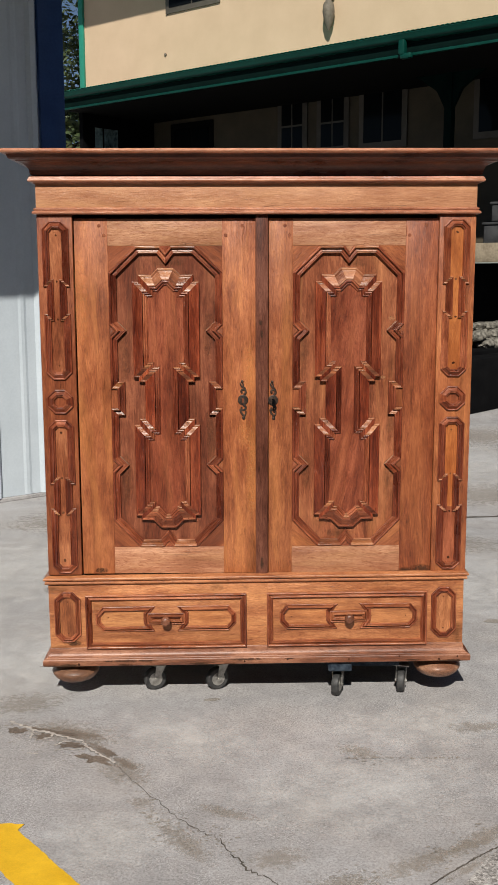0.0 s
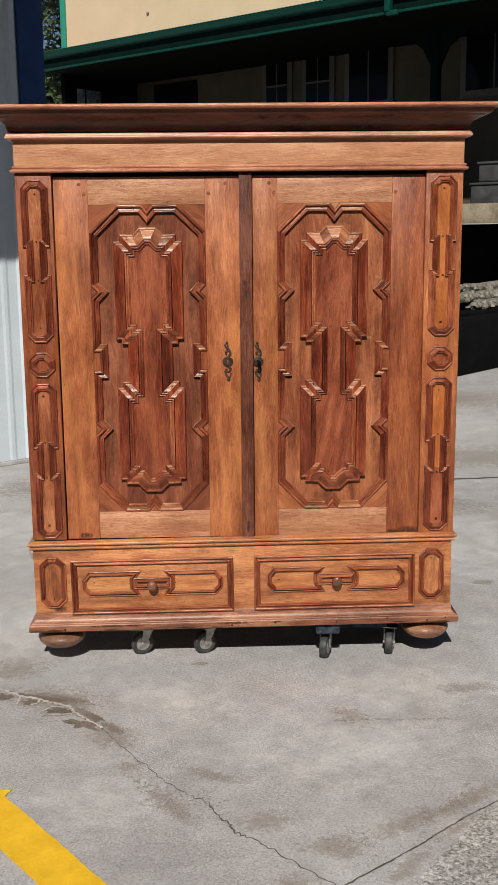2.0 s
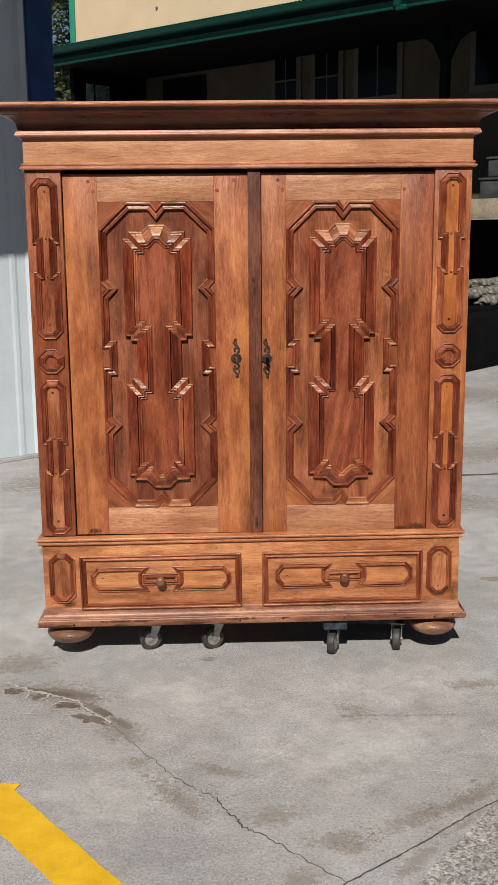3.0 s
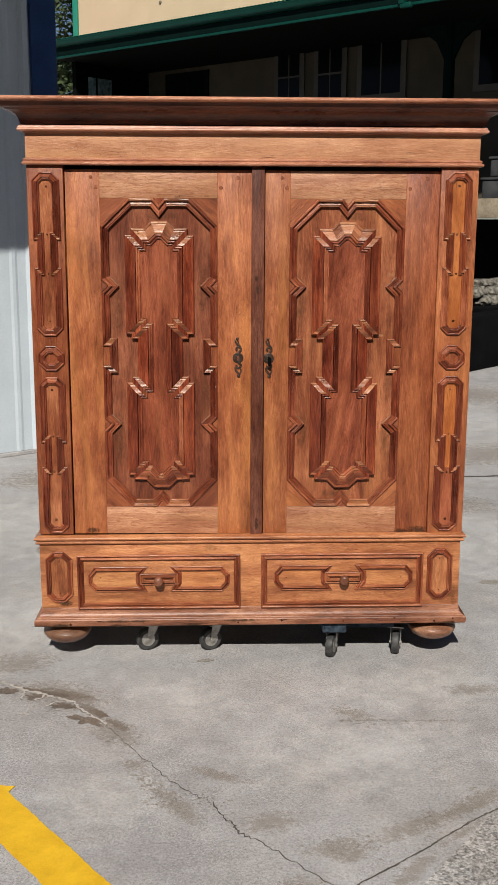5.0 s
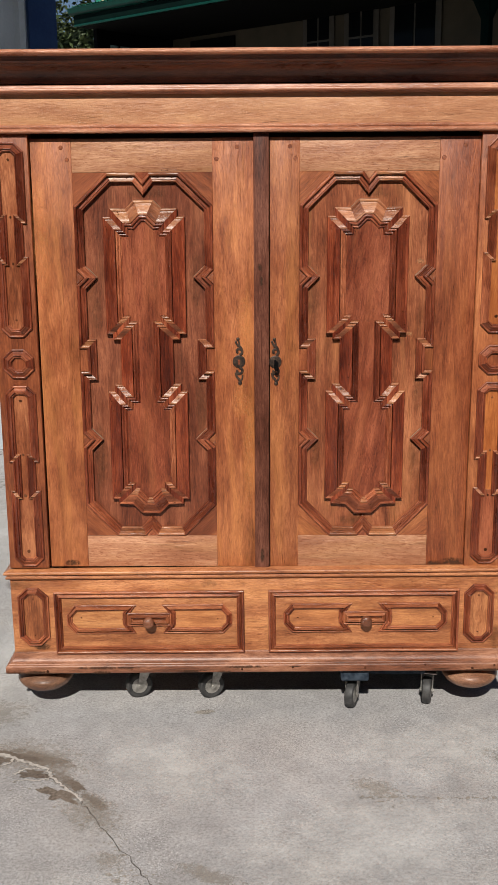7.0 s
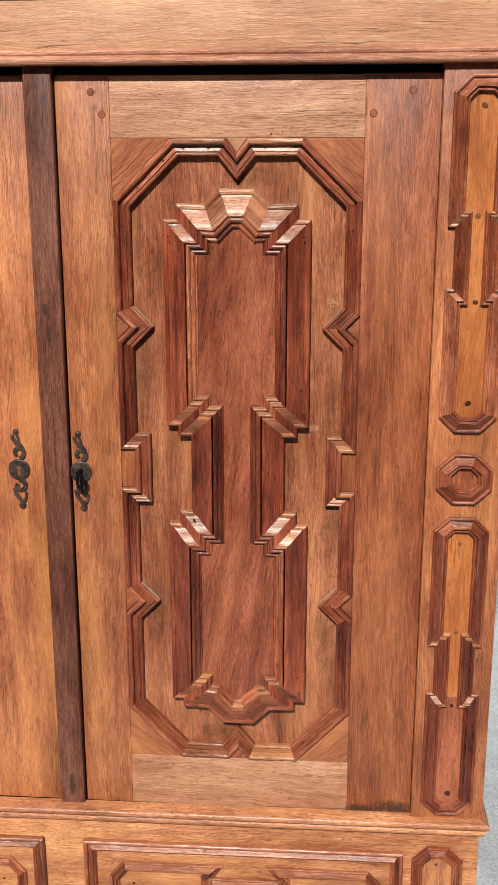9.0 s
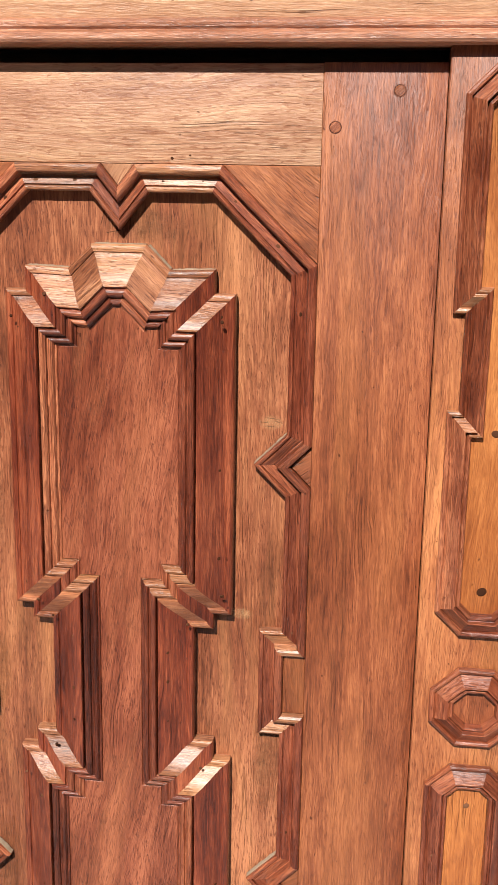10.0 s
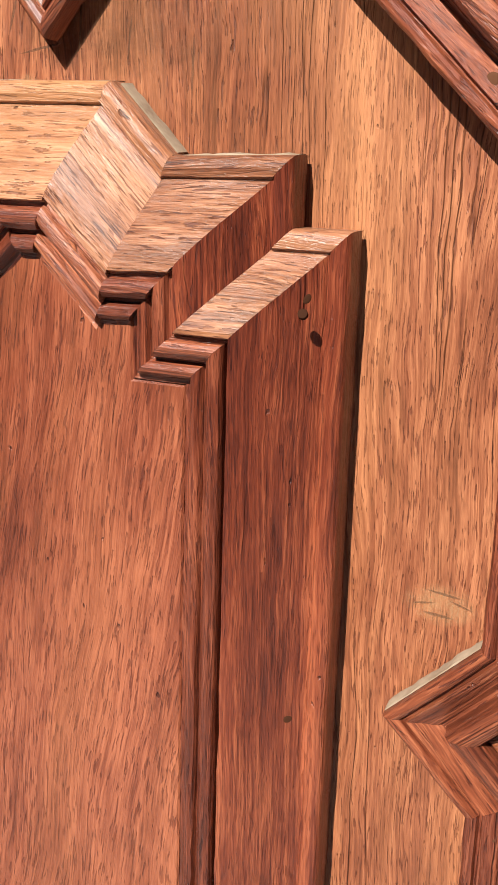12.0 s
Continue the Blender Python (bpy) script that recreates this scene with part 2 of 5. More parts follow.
M_FRIEZE = wood("oak_frieze", (0.5292, 0.2309, 0.1124), (0.5690, 0.2774, 0.1454), (0.6407, 0.3381, 0.1835), pores=0.15, stain=0.3, fleck=0.3, gold=(0.6096, 0.3140, 0.1343), gild=0.35)
M_RED = wood("walnut_moulding", (0.0606, 0.0093, 0.0051), (0.1984, 0.0364, 0.0144), (0.3747, 0.0934, 0.0370), rough=0.32, spread=0.4, stain=0.4, pores=0.5)
M_TRIM = wood("walnut_bead", (0.0589, 0.0110, 0.0056), (0.1767, 0.0384, 0.0169), (0.3142, 0.0869, 0.0394), rough=0.3, spread=0.3, stain=0.55, pores=0.75)
M_CENTRE = wood("walnut_panel", (0.0850, 0.0171, 0.0078), (0.2150, 0.0495, 0.0213), (0.3500, 0.1008, 0.0459), rough=0.36, pores=0.75, spread=0.12, stain=0.3, gold=(0.3766, 0.1201, 0.0449), gild=0.4)
M_FRAME = wood("oak_frame_moulding", (0.0933, 0.0198, 0.0088), (0.2565, 0.0659, 0.0276), (0.4664, 0.1592, 0.0718), rough=0.32, spread=0.4, stain=0.6, pores=0.75)
# wear and sun highlights of the upper facets, both in one pale wood
M_CREST = wood("worn_sunlit_crest", (0.1232, 0.0355, 0.0155), (0.3326, 0.1224, 0.0539), (0.4928, 0.2262, 0.1204), rough=0.3, spread=0.3, stain=0.5, pores=0.85, gold=(0.5, 0.21, 0.075), gild=0.5)
M_ORANGE = wood("fruitwood_inlay", (0.2933, 0.0760, 0.0183), (0.4505, 0.1368, 0.0343), (0.5657, 0.1977, 0.0533), pores=0.3, spread=0.3)
M_AMBER = wood("honey_oak_inlay", (0.3094, 0.1041, 0.0368), (0.4695, 0.1859, 0.0671), (0.5868, 0.2764, 0.1058), pores=0.45, spread=0.25)
M_LATH = wood("weathered_lath", (0.0475, 0.0145, 0.0082), (0.1377, 0.0472, 0.0282), (0.2185, 0.0861, 0.0546), pores=0.7, rough=0.6, spread=0.0, spec=0.1)
# darker than the beads, with the shade below the crown mixed in
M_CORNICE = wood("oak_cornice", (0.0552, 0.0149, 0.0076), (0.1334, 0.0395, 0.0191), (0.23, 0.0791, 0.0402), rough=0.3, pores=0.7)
M_BEAD = wood("oak_bead", (0.252, 0.0877, 0.0437), (0.441, 0.1805, 0.0976), (0.5985, 0.2888, 0.1723), rough=0.3)
M_BASE = wood("oak_base", (0.2179, 0.0683, 0.0253), (0.4141, 0.1535, 0.0590), (0.5668, 0.2502, 0.1056), pores=0.75, fleck=0.5, stain=0.5, spread=0.2, gold=(0.5668, 0.2502, 0.0844), gild=0.4)
M_PLINTH = wood("worn_plinth", (0.13, 0.05, 0.026), (0.32, 0.132, 0.068), (0.47, 0.218, 0.124), pores=0.7, stain=0.7, rough=0.45)
M_HOOK = wood("oak_drawer_moulding", (0.13, 0.036, 0.015), (0.33, 0.105, 0.043), (0.5, 0.195, 0.085), rough=0.34, pores=0.6, stain=0.5)
M_DARKWOOD = wood("carcass_wood", (0.033, 0.0151, 0.0101), (0.066, 0.0323, 0.0177), (0.11, 0.0554, 0.0303))
M_KNOB = wood("turned_knob", (0.08, 0.026, 0.013), (0.18, 0.066, 0.034), (0.27, 0.11, 0.06), rough=0.3)
M_FOOT = wood("worn_foot", (0.1, 0.048, 0.027), (0.26, 0.13, 0.073), (0.44, 0.25, 0.15), rough=0.5, stain=0.7, pores=0.8, spread=0.5)
M_NAIL, nodes, links, bsdf = mat_base("iron_pin", 0.85, spec=0.04)
pin_tone = ramp(nodes, [(0.0, (0.035, 0.012, 0.006)), (0.6, (0.085, 0.032, 0.016)), (1.0, (0.17, 0.07, 0.036))])
links.new(nodes.new("ShaderNodeObjectInfo").outputs["Random"], pin_tone.inputs[0])
links.new(pin_tone.outputs[0], bsdf.inputs["Base Color"])
M_IRON = plain("wrought_iron", (0.022, 0.014, 0.011), (0.085, 0.052, 0.036), 0.45, 120, 0.3, 0.0006)
M_ZINC = plain("zinc_plate", (0.25, 0.24, 0.22), (0.45, 0.43, 0.4), 0.38, 60, 0.7)
M_RUBBER = plain("grey_rubber_tyre", (0.018, 0.018, 0.019), (0.06, 0.058, 0.056), 0.55, 40)
M_CARPET = plain("blue_grey_carpet", (0.012, 0.018, 0.028), (0.05, 0.065, 0.085), 0.95, 30, bump=0.002, spec=0.1)
M_DOLLYWOOD = plain("dolly_plywood", (0.16, 0.1, 0.06), (0.25, 0.17, 0.1), 0.7, 20)
M_GROUND = concrete("worn_concrete", (0.298, 0.286, 0.283), (0.37, 0.357, 0.355), (0.44, 0.43, 0.432))
M_BROWNDIRT = smear("brown_dirt", (0.17, 0.142, 0.115), (0.29, 0.255, 0.22), 34.0, 0.54, 0.68, 0.6)
M_DARKDIRT = smear("dark_dirt", (0.1, 0.075, 0.056), (0.22, 0.175, 0.14), 45.0, 0.5, 0.64, 0.75)
M_VEIN = concrete("pale_broken_edge", (0.42, 0.385, 0.35), (0.5, 0.465, 0.43), (0.58, 0.55, 0.52))
M_HOLLOW = concrete("hollow_dirt", (0.12, 0.095, 0.077), (0.17, 0.138, 0.112), (0.25, 0.21, 0.18), coarse=0.2)
M_KNOT = smear("pale_knot", (0.36, 0.18, 0.075), (0.52, 0.31, 0.16), 160.0, 0.46, 0.8, 0.5)
M_DUST = plain("settled_dust", (0.24, 0.155, 0.1), (0.38, 0.27, 0.185), 0.95, 60, spec=0.05, fine=400)
M_GOLDWEAR = smear("rubbed_golden_wood", (0.4, 0.15, 0.045), (0.58, 0.25, 0.085), 50.0, 0.45, 0.85, 0.6)
M_PALEWEAR = smear("pale_wear", (0.46, 0.45, 0.43), (0.62, 0.61, 0.59), 9.0, 0.5, 0.85, 0.5)
M_GRIME = smear("wood_grime", (0.02, 0.011, 0.007), (0.07, 0.034, 0.02), 70.0, 0.46, 0.66, 0.85)
M_BROWNPATCH = smear("brown_patch", (0.05, 0.02, 0.01), (0.11, 0.045, 0.022), 45.0, 0.42, 0.8, 0.6)
M_SPLIT = smear("fine_split", (0.05, 0.022, 0.012), (0.1, 0.05, 0.028), 200.0, 0.36, 0.6, 0.6)
M_ROUGH = concrete("exposed_aggregate", (0.26, 0.25, 0.24), (0.36, 0.35, 0.34), (0.5, 0.49, 0.48), coarse=1.0)
M_CRACK = plain("crack_dirt", (0.05, 0.043, 0.036), (0.14, 0.12, 0.1), 0.95, 60)
M_STAIN = concrete("dirt_stain", (0.22, 0.195, 0.17), (0.29, 0.262, 0.232), (0.36, 0.335, 0.305), coarse=0.2)
M_YELLOW = plain("yellow_road_paint", (0.66, 0.37, 0.012), (0.86, 0.52, 0.024), 0.6, 14, bump=0.001, fine=230)
M_SIDING = plain("painted_steel_siding", (0.46, 0.51, 0.55), (0.54, 0.59, 0.63), 0.4, 3)
M_NAVY = plain("navy_trim", (0.016, 0.042, 0.13), (0.027, 0.065, 0.18), 0.4, 5)
M_CREAM = plain("cream_render", (0.55, 0.405, 0.265), (0.61, 0.455, 0.305), 0.85, 2, bump=0.001)
M_GREEN = plain("green_gutter", (0.002, 0.036, 0.026), (0.003, 0.05, 0.037), 0.4, 6, spec=0.2)
M_TEAL = plain("teal_trim", (0.02, 0.22, 0.15), (0.03, 0.27, 0.19), 0.4, 6)
# green brought near black: shade on fascia and posts is in the colour
M_DKGREEN = plain("green_with_shade", (0.002, 0.008, 0.007), (0.003, 0.014, 0.011), 0.85, 6, spec=0.05)
# near-black, so soffit and deck carry the verandah's shade in their colour
M_SOFFIT = plain("verandah_dark_for_shade", (0.004, 0.004, 0.004), (0.008, 0.008, 0.007), 0.9, 4, spec=0.1)
# wall colour taken down to dull brown; the verandah's shade is in it
M_LOWWALL = plain("wall_with_painted_shade", (0.06, 0.048, 0.03), (0.1, 0.08, 0.052), 0.85, 2)
M_WINFRAME = plain("pale_joinery", (0.08, 0.07, 0.055), (0.11, 0.095, 0.075), 0.6, 6)
M_GLASS = glass("window_glass")
# pale mottling paints the bright garden onto the panes
M_GLASS_PALE = plain("painted_garden_in_glass", (0.03, 0.05, 0.055), (0.3, 0.42, 0.42), 0.12, 3, fine=14)
M_DECK = plain("weathered_timber", (0.15, 0.118, 0.078), (0.35, 0.29, 0.205), 0.85, 5, bump=0.003, fine=30)
M_BLACK = plain("near_black", (0.003, 0.003, 0.0035), (0.007, 0.007, 0.0075), 1.0, 4, spec=0.05)
M_ROCK = plain("field_stone", (0.045, 0.04, 0.032), (0.3, 0.275, 0.23), 0.9, 9, bump=0.02, fine=40)
M_ROOF = plain("corrugated_roof", (0.02, 0.14, 0.09), (0.03, 0.18, 0.12), 0.45, 4)
M_BARK = plain("bark", (0.05, 0.035, 0.022), (0.12, 0.085, 0.055), 0.95, 9, bump=0.01)
M_LEAF = plain("leaves", (0.014, 0.034, 0.009), (0.1, 0.125, 0.045), 0.6, 2.5)
M_LAMP = plain("weathered_lamp_paint", (0.1, 0.085, 0.065), (0.2, 0.17, 0.13), 0.7, 12)
M_BIN = plain("grey_crate", (0.03, 0.03, 0.031), (0.07, 0.07, 0.07), 0.6, 6)


# ---- building helpers ----
WORLD = {}
FRONT = Matrix(((1, 0, 0, 0), (0, 0, -1, 0), (0, 1, 0, 0), (0, 0, 0, 1)))  # plan (x, z, out of the face) to world


def finish(name, bm, mat, parent=None, at=None, label="", sharp=0.6, weld=True):
    """Links a bmesh, given in world metres, as one mesh whose own frame is `at`."""
    at = at or Matrix.Identity(4)
    if weld:
        bmesh.ops.recalc_face_normals(bm, faces=bm.faces)
    for e in bm.edges:
        e.smooth = not (len(e.link_faces) == 2 and e.calc_face_angle(0) > sharp)
    for f in bm.faces:
        f.smooth = True
    bm.transform(at.inverted())
    me = bpy.data.meshes.new(name)
    bm.to_mesh(me)
    bm.free()
    me.materials.append(mat)
    ob = new(name, me)
    ob.matrix_basis = at
    WORLD[ob.name] = at.copy()
    if parent:
        ob.parent = parent
        ob.matrix_parent_inverse = WORLD[parent.name].inverted()
    if label:
        tagged(ob, label)
    return ob


def thing(name, label, category, at=None, group="", kind=""):
    ob = new(name)
    ob.matrix_basis = at or Matrix.Identity(4)
    WORLD[ob.name] = ob.matrix_basis.copy()
    return tagged(ob, label, category, group, kind)


def grain_frame(origin, along, out):
    x = Vector(along).normalized()
    z = Vector(out).normalized()
    y = z.cross(x).normalized()
    z = x.cross(y)
    return Matrix(((x.x, y.x, z.x, origin[0]), (x.y, y.y, z.y, origin[1]), (x.z, y.z, z.z, origin[2]), (0, 0, 0, 1)))


def box_bm(lo, hi, bevel=0.0, seg=2, tf=None):
    bm = bmesh.new()
    bmesh.ops.create_cube(bm, size=1)
    lo, hi = Vector(lo), Vector(hi)
    for v in bm.verts:
        v.co = Vector([lo[i] + (v.co[i] + 0.5) * (hi[i] - lo[i]) for i in range(3)])
    if bevel:
        bmesh.ops.bevel(bm, geom=bm.edges[:], offset=bevel, segments=seg, affect="EDGES", profile=0.5)
    if tf:
        bm.transform(tf)
    return bm


def board(name, x0, x1, z0, z1, front, back, mat, parent=None, grain="z", bevel=0.0012, tf=None, label=""):
    """An upright board; front and back are places along y."""
    bm = box_bm((x0, front, z0), (x1, back, z1), bevel, 2, tf)
    mid = Vector(((x0 + x1) / 2, (front + back) / 2, (z0 + z1) / 2))
    along = Vector((0, 0, 1)) if grain == "z" else Vector((1, 0, 0)) if grain == "x" else Vector((0, 1, 0))
    out = Vector((0, -1, 0)) if grain != "y" else Vector((0, 0, 1))
    if tf:
        mid, along, out = tf @ mid, tf.to_3x3() @ along, tf.to_3x3() @ out
    return finish(name, bm, mat, parent, grain_frame(mid, along, out), label)


def poly_piece(name, pts, h0, h1, mat, parent, plane, angle=90.0, bevel=0.0008, label=""):
    """A flat piece with the outline pts in the face's plan, from height h0 to h1, grain at `angle` from the plan's x."""
    bm = bmesh.new()
    low = [bm.verts.new(plane @ Vector((x, y, h0))) for x, y in pts]
    f = bm.faces.new(low)
    ext = bmesh.ops.extrude_face_region(bm, geom=[f])
    top = [v for v in ext["geom"] if isinstance(v, bmesh.types.BMVert)]
    shift = plane.to_3x3() @ Vector((0, 0, h1 - h0))
    for v in top:
        v.co += shift
    if bevel:
        edges = [e for e in bm.edges if all(v in top for v in e.verts)]
        bmesh.ops.bevel(bm, geom=edges, offset=bevel, segments=1, affect="EDGES")
    cx, cy = sum(p[0] for p in pts) / len(pts), sum(p[1] for p in pts) / len(pts)
    r = plane.to_3x3()
    a = radians(angle)
    return finish(name, bm, mat, parent, grain_frame(plane @ Vector((cx, cy, h1)), r @ Vector((math.cos(a), math.sin(a), 0)), r @ Vector((0, 0, 1))), label)


def sweep(name, pts, profile, mat, parent, plane, closed=True, base=-0.003, mats=None, label="", profiles=None):
    """Mitred moulding along pts (clockwise: the profile runs to the right of the way); each length is a piece of its own.
    profile: (distance inward, height)."""
    n = len(pts)
    P2 = [Vector(p) for p in pts]
    segs = n if closed else n - 1

    def right(i):
        d = (P2[(i + 1) % n] - P2[i]).normalized()
        return Vector((d.y, -d.x))

    def mitre(i):
        if not closed and i == 0:
            return right(0)
        if not closed and i == n - 1:
            return right(n - 2)
        a, b = right((i - 1) % n), right(i)
        s = a + b
        return s / max(0.2, s.dot(b))

    ring = list(profile) + [(profile[-1][0], base), (profile[0][0], base)]
    made = []
    r3 = plane.to_3x3()
    for i in range(segs):
        A, B = P2[i], P2[(i + 1) % n]
        mA, mB = mitre(i), mitre((i + 1) % n)
        if profiles:
            ring = list(profiles[i]) + [(profiles[i][-1][0], base), (profiles[i][0][0], base)]
        along = (B - A).normalized()
        gap = along * 0.00004
        bm = bmesh.new()
        k = len(ring)
        cuts = max(1, int((B - A).length / 0.011))
        rows = []
        for c in range(cuts + 1):
            f = c / cuts
            row = []
            for u, h in ring:
                p = (A + mA * u + gap).lerp(B + mB * u - gap, f)
                w = Vector((p.x * 40, p.y * 40, u * 260))
                v = Vector((p.x * 170, p.y * 170, u * 400))
                rise = 0.0004 * noise.noise(w) + 0.00035 * noise.noise(v) if h > 0 else 0
                side = 0.0005 * noise.noise(v + Vector((7, 3, 1))) if 0 < c < cuts and h > 0 else 0
                row.append(bm.verts.new(plane @ Vector((p.x + along.y * side, p.y - along.x * side, h + rise))))
            rows.append(row)
        for ra, rb in zip(rows, rows[1:]):
            for j in range(k):
                bm.faces.new((ra[j], ra[(j + 1) % k], rb[(j + 1) % k], rb[j]))
        bm.faces.new(rows[0])
        bm.faces.new(rows[-1][::-1])
        at = grain_frame(plane @ Vector((*((A + B) / 2), 0)), r3 @ Vector((*along, 0)), r3 @ Vector((0, 0, 1)))
        made.append(finish(name, bm, mats[i % len(mats)] if mats else mat, parent, at, label, sharp=0.5))
    return made


def offset_pts(pts, u):
    """The closed clockwise outline moved inward by u."""
    n = len(pts)
    P2 = [Vector(p) for p in pts]
    out = []
    for i in range(n):
        a = (P2[i] - P2[i - 1]).normalized()
        b = (P2[(i + 1) % n] - P2[i]).normalized()
        ra, rb = Vector((a.y, -a.x)), Vector((b.y, -b.x))
        s = ra + rb
        out.append(tuple(P2[i] + s / max(0.2, s.dot(rb)) * u))
    return out


def lathe_bm(profile, steps=24, at=None, squash=(1, 1, 1)):
    """Turned body about z; profile: (radius, height) from bottom to top."""
    bm = bmesh.new()
    rings = []
    for r, z in profile:
        rings.append([bm.verts.new((squash[0] * r * math.cos(2 * math.pi * k / steps), squash[1] * r * math.sin(2 * math.pi * k / steps), z)) for k in range(steps)])
    for a, b in zip(rings, rings[1:]):
        for k in range(steps):
            bm.faces.new((a[k], a[(k + 1) % steps], b[(k + 1) % steps], b[k]))
    bm.faces.new(rings[0][::-1])
    bm.faces.new(rings[-1])
    if at:
        bm.transform(at)
    return bm


NAIL_MESH = None
PIN_RND = random.Random(77)


def nail(x, z, out, parent, plane, size=0.0028, lean=None):
    """A small dark pin head, a shade proud of the wood."""
    global NAIL_MESH
    at = plane @ Matrix.Translation((x, z, out))
    if NAIL_MESH is None:
        bm = lathe_bm([(1.0, -0.6), (1.0, -0.02), (0.86, 0.04), (0.5, 0.07)], 10)
        ob = finish("nail", bm, M_NAIL)
        NAIL_MESH = ob.data
        bpy.data.objects.remove(ob)
    ob = new("nail", NAIL_MESH)
    k = PIN_RND.uniform(0.6, 1.05)
    if not lean:
        at = at @ Matrix.Translation((PIN_RND.gauss(0, 0.0012), PIN_RND.gauss(0, 0.003), 0))
    if lean:
        up = Vector((*lean, 1)).normalized()
        at = at @ up.to_track_quat("Z", "Y").to_matrix().to_4x4()
    m = at @ Matrix.Rotation(PIN_RND.uniform(0, 3.1), 4, "Z") @ Matrix.Diagonal((size * k, size * k * PIN_RND.uniform(0.75, 1.0), size, 1))
    ob.matrix_basis = m
    ob.parent = parent
    ob.matrix_parent_inverse = WORLD[parent.name].inverted()
    return ob


def tube_bm(points, radius, sides=8, flat=1.0):
    """A round bar along points lying in a plane with the normal y."""
    bm = bmesh.new()
    pts = [Vector(p) for p in points]
    rings = []
    for i, p in enumerate(pts):
        d = (pts[min(i + 1, len(pts) - 1)] - pts[max(i - 1, 0)]).normalized()
        s = Vector((0, 1, 0))
        n = d.cross(s).normalized()
        rad = radius(i / (len(pts) - 1)) if callable(radius) else radius
        rings.append([bm.verts.new(p + n * rad * math.cos(a) + s * rad * flat * math.sin(a)) for a in (2 * math.pi * k / sides for k in range(sides))])
    for a, b in zip(rings, rings[1:]):
        for k in range(sides):
            bm.faces.new((a[k], a[(k + 1) % sides], b[(k + 1) % sides], b[k]))
    bm.faces.new(rings[0][::-1])
    bm.faces.new(rings[-1])
    return bm


def join_bm(*bms):
    out = bmesh.new()
    for bm in bms:
        me = bpy.data.meshes.new("tmp")
        bm.to_mesh(me)
        bm.free()
        out.from_mesh(me)
        bpy.data.meshes.remove(me)
    return out


# ---- ground ----
bm = bmesh.new()
bmesh.ops.create_grid(bm, x_segments=60, y_segments=60, size=1)
for v in bm.verts:
    u, w = v.co.x, v.co.y
    v.co = Vector((math.copysign(abs(u) ** 3, u) * 600 , math.copysign(abs(w) ** 3, w) * 600, 0))
ground = tagged(finish("ground", bm, M_GROUND), "worn grey concrete yard with cracks and stains", "ground", kind="structure")


def jag_strip(pts, widths, z, seed, rough=0.35, sub=6, sway=0.006):
    """A ragged flat strip along a polyline on the ground."""
    rnd = random.Random(seed)
    fine, ws = [], []
    for i in range(len(pts) - 1):
        for k in range(sub):
            f = k / sub
            fine.append(Vector(pts[i]).lerp(Vector(pts[i + 1]), f))
            ws.append(widths[i] * (1 - f) + widths[i + 1] * f)
    fine.append(Vector(pts[-1]))
    ws.append(widths[-1])
    bm = bmesh.new()
    rows = []
    for i, p in enumerate(fine):
        d = (fine[min(i + 1, len(fine) - 1)] - fine[max(i - 1, 0)]).normalized()
        n = Vector((-d.y, d.x))
        jit = n * rnd.uniform(-1, 1) * sway
        a = p + jit + n * ws[i] * (1 + rnd.uniform(-rough, rough))
        b = p + jit - n * ws[i] * (1 + rnd.uniform(-rough, rough))
        rows.append((bm.verts.new((*a, z)), bm.verts.new((*b, z))))
    for r, s in zip(rows, rows[1:]):
        bm.faces.new((r[0], r[1], s[1], s[0]))
    return bm


def blot(cx, cy, rx, ry, turn, z, seed, n=36, rough=0.35):
    """A ragged flat patch on the ground."""
    bm = bmesh.new()
    c, s = math.cos(turn), math.sin(turn)
    vs = []
    for k in range(n):
        a = 2 * math.pi * k / n
        r = 1 + rough * noise.noise(Vector((math.cos(a) * 1.7 + seed * 7.1, math.sin(a) * 1.7, seed))) * 1.6 + rough * 0.5 * noise.noise(Vector((math.cos(a) * 6, math.sin(a) * 6 + seed, 3)))
        x, y = rx * r * math.cos(a), ry * r * math.sin(a)
        vs.append(bm.verts.new((cx + c * x - s * y, cy + s * x + c * y, z)))
    bm.faces.new(vs)
    return bm


CRACK = [(-0.548, -0.519), (-0.516, -0.570), (-0.443, -0.690), (-0.375, -0.781), (-0.309, -0.883), (-0.240, -0.959), (-0.183, -0.997), (-0.155, -1.072), (-0.124, -1.115), (-0.116, -1.151), (-0.068, -1.185), (-0.010, -1.240), (0.059, -1.317), (0.143, -1.407)]
CW = [0.0006, 0.0011, 0.0012, 0.0014, 0.0012, 0.0015, 0.0015, 0.002, 0.0022, 0.003, 0.0014, 0.0014, 0.0013, 0.0014]
finish("crack", jag_strip(CRACK, CW, 0.0024, 4, 0.7), M_CRACK, ground, label="dirt-filled crack in concrete")
JOINT = [(0.10, -1.446), (0.152, -1.406), (0.368, -1.243), (0.529, -1.107), (0.629, -1.037), (1.2, -0.61), (2.4, 0.28)]
finish("joint", jag_strip(JOINT, [0.0026] * 7, 0.0026, 9, 0.55, 24, 0.0014), M_CRACK, ground, label="dark dirt-filled slab joint")
finish("joint", jag_strip([(-1.2, 2.6), (0.0, 2.74), (1.5, 2.9), (3.2, 3.08), (6.0, 3.4)], [0.012] * 5, 0.003, 11, 0.4, 30), M_CRACK, ground, label="dark dirt-filled slab joint")


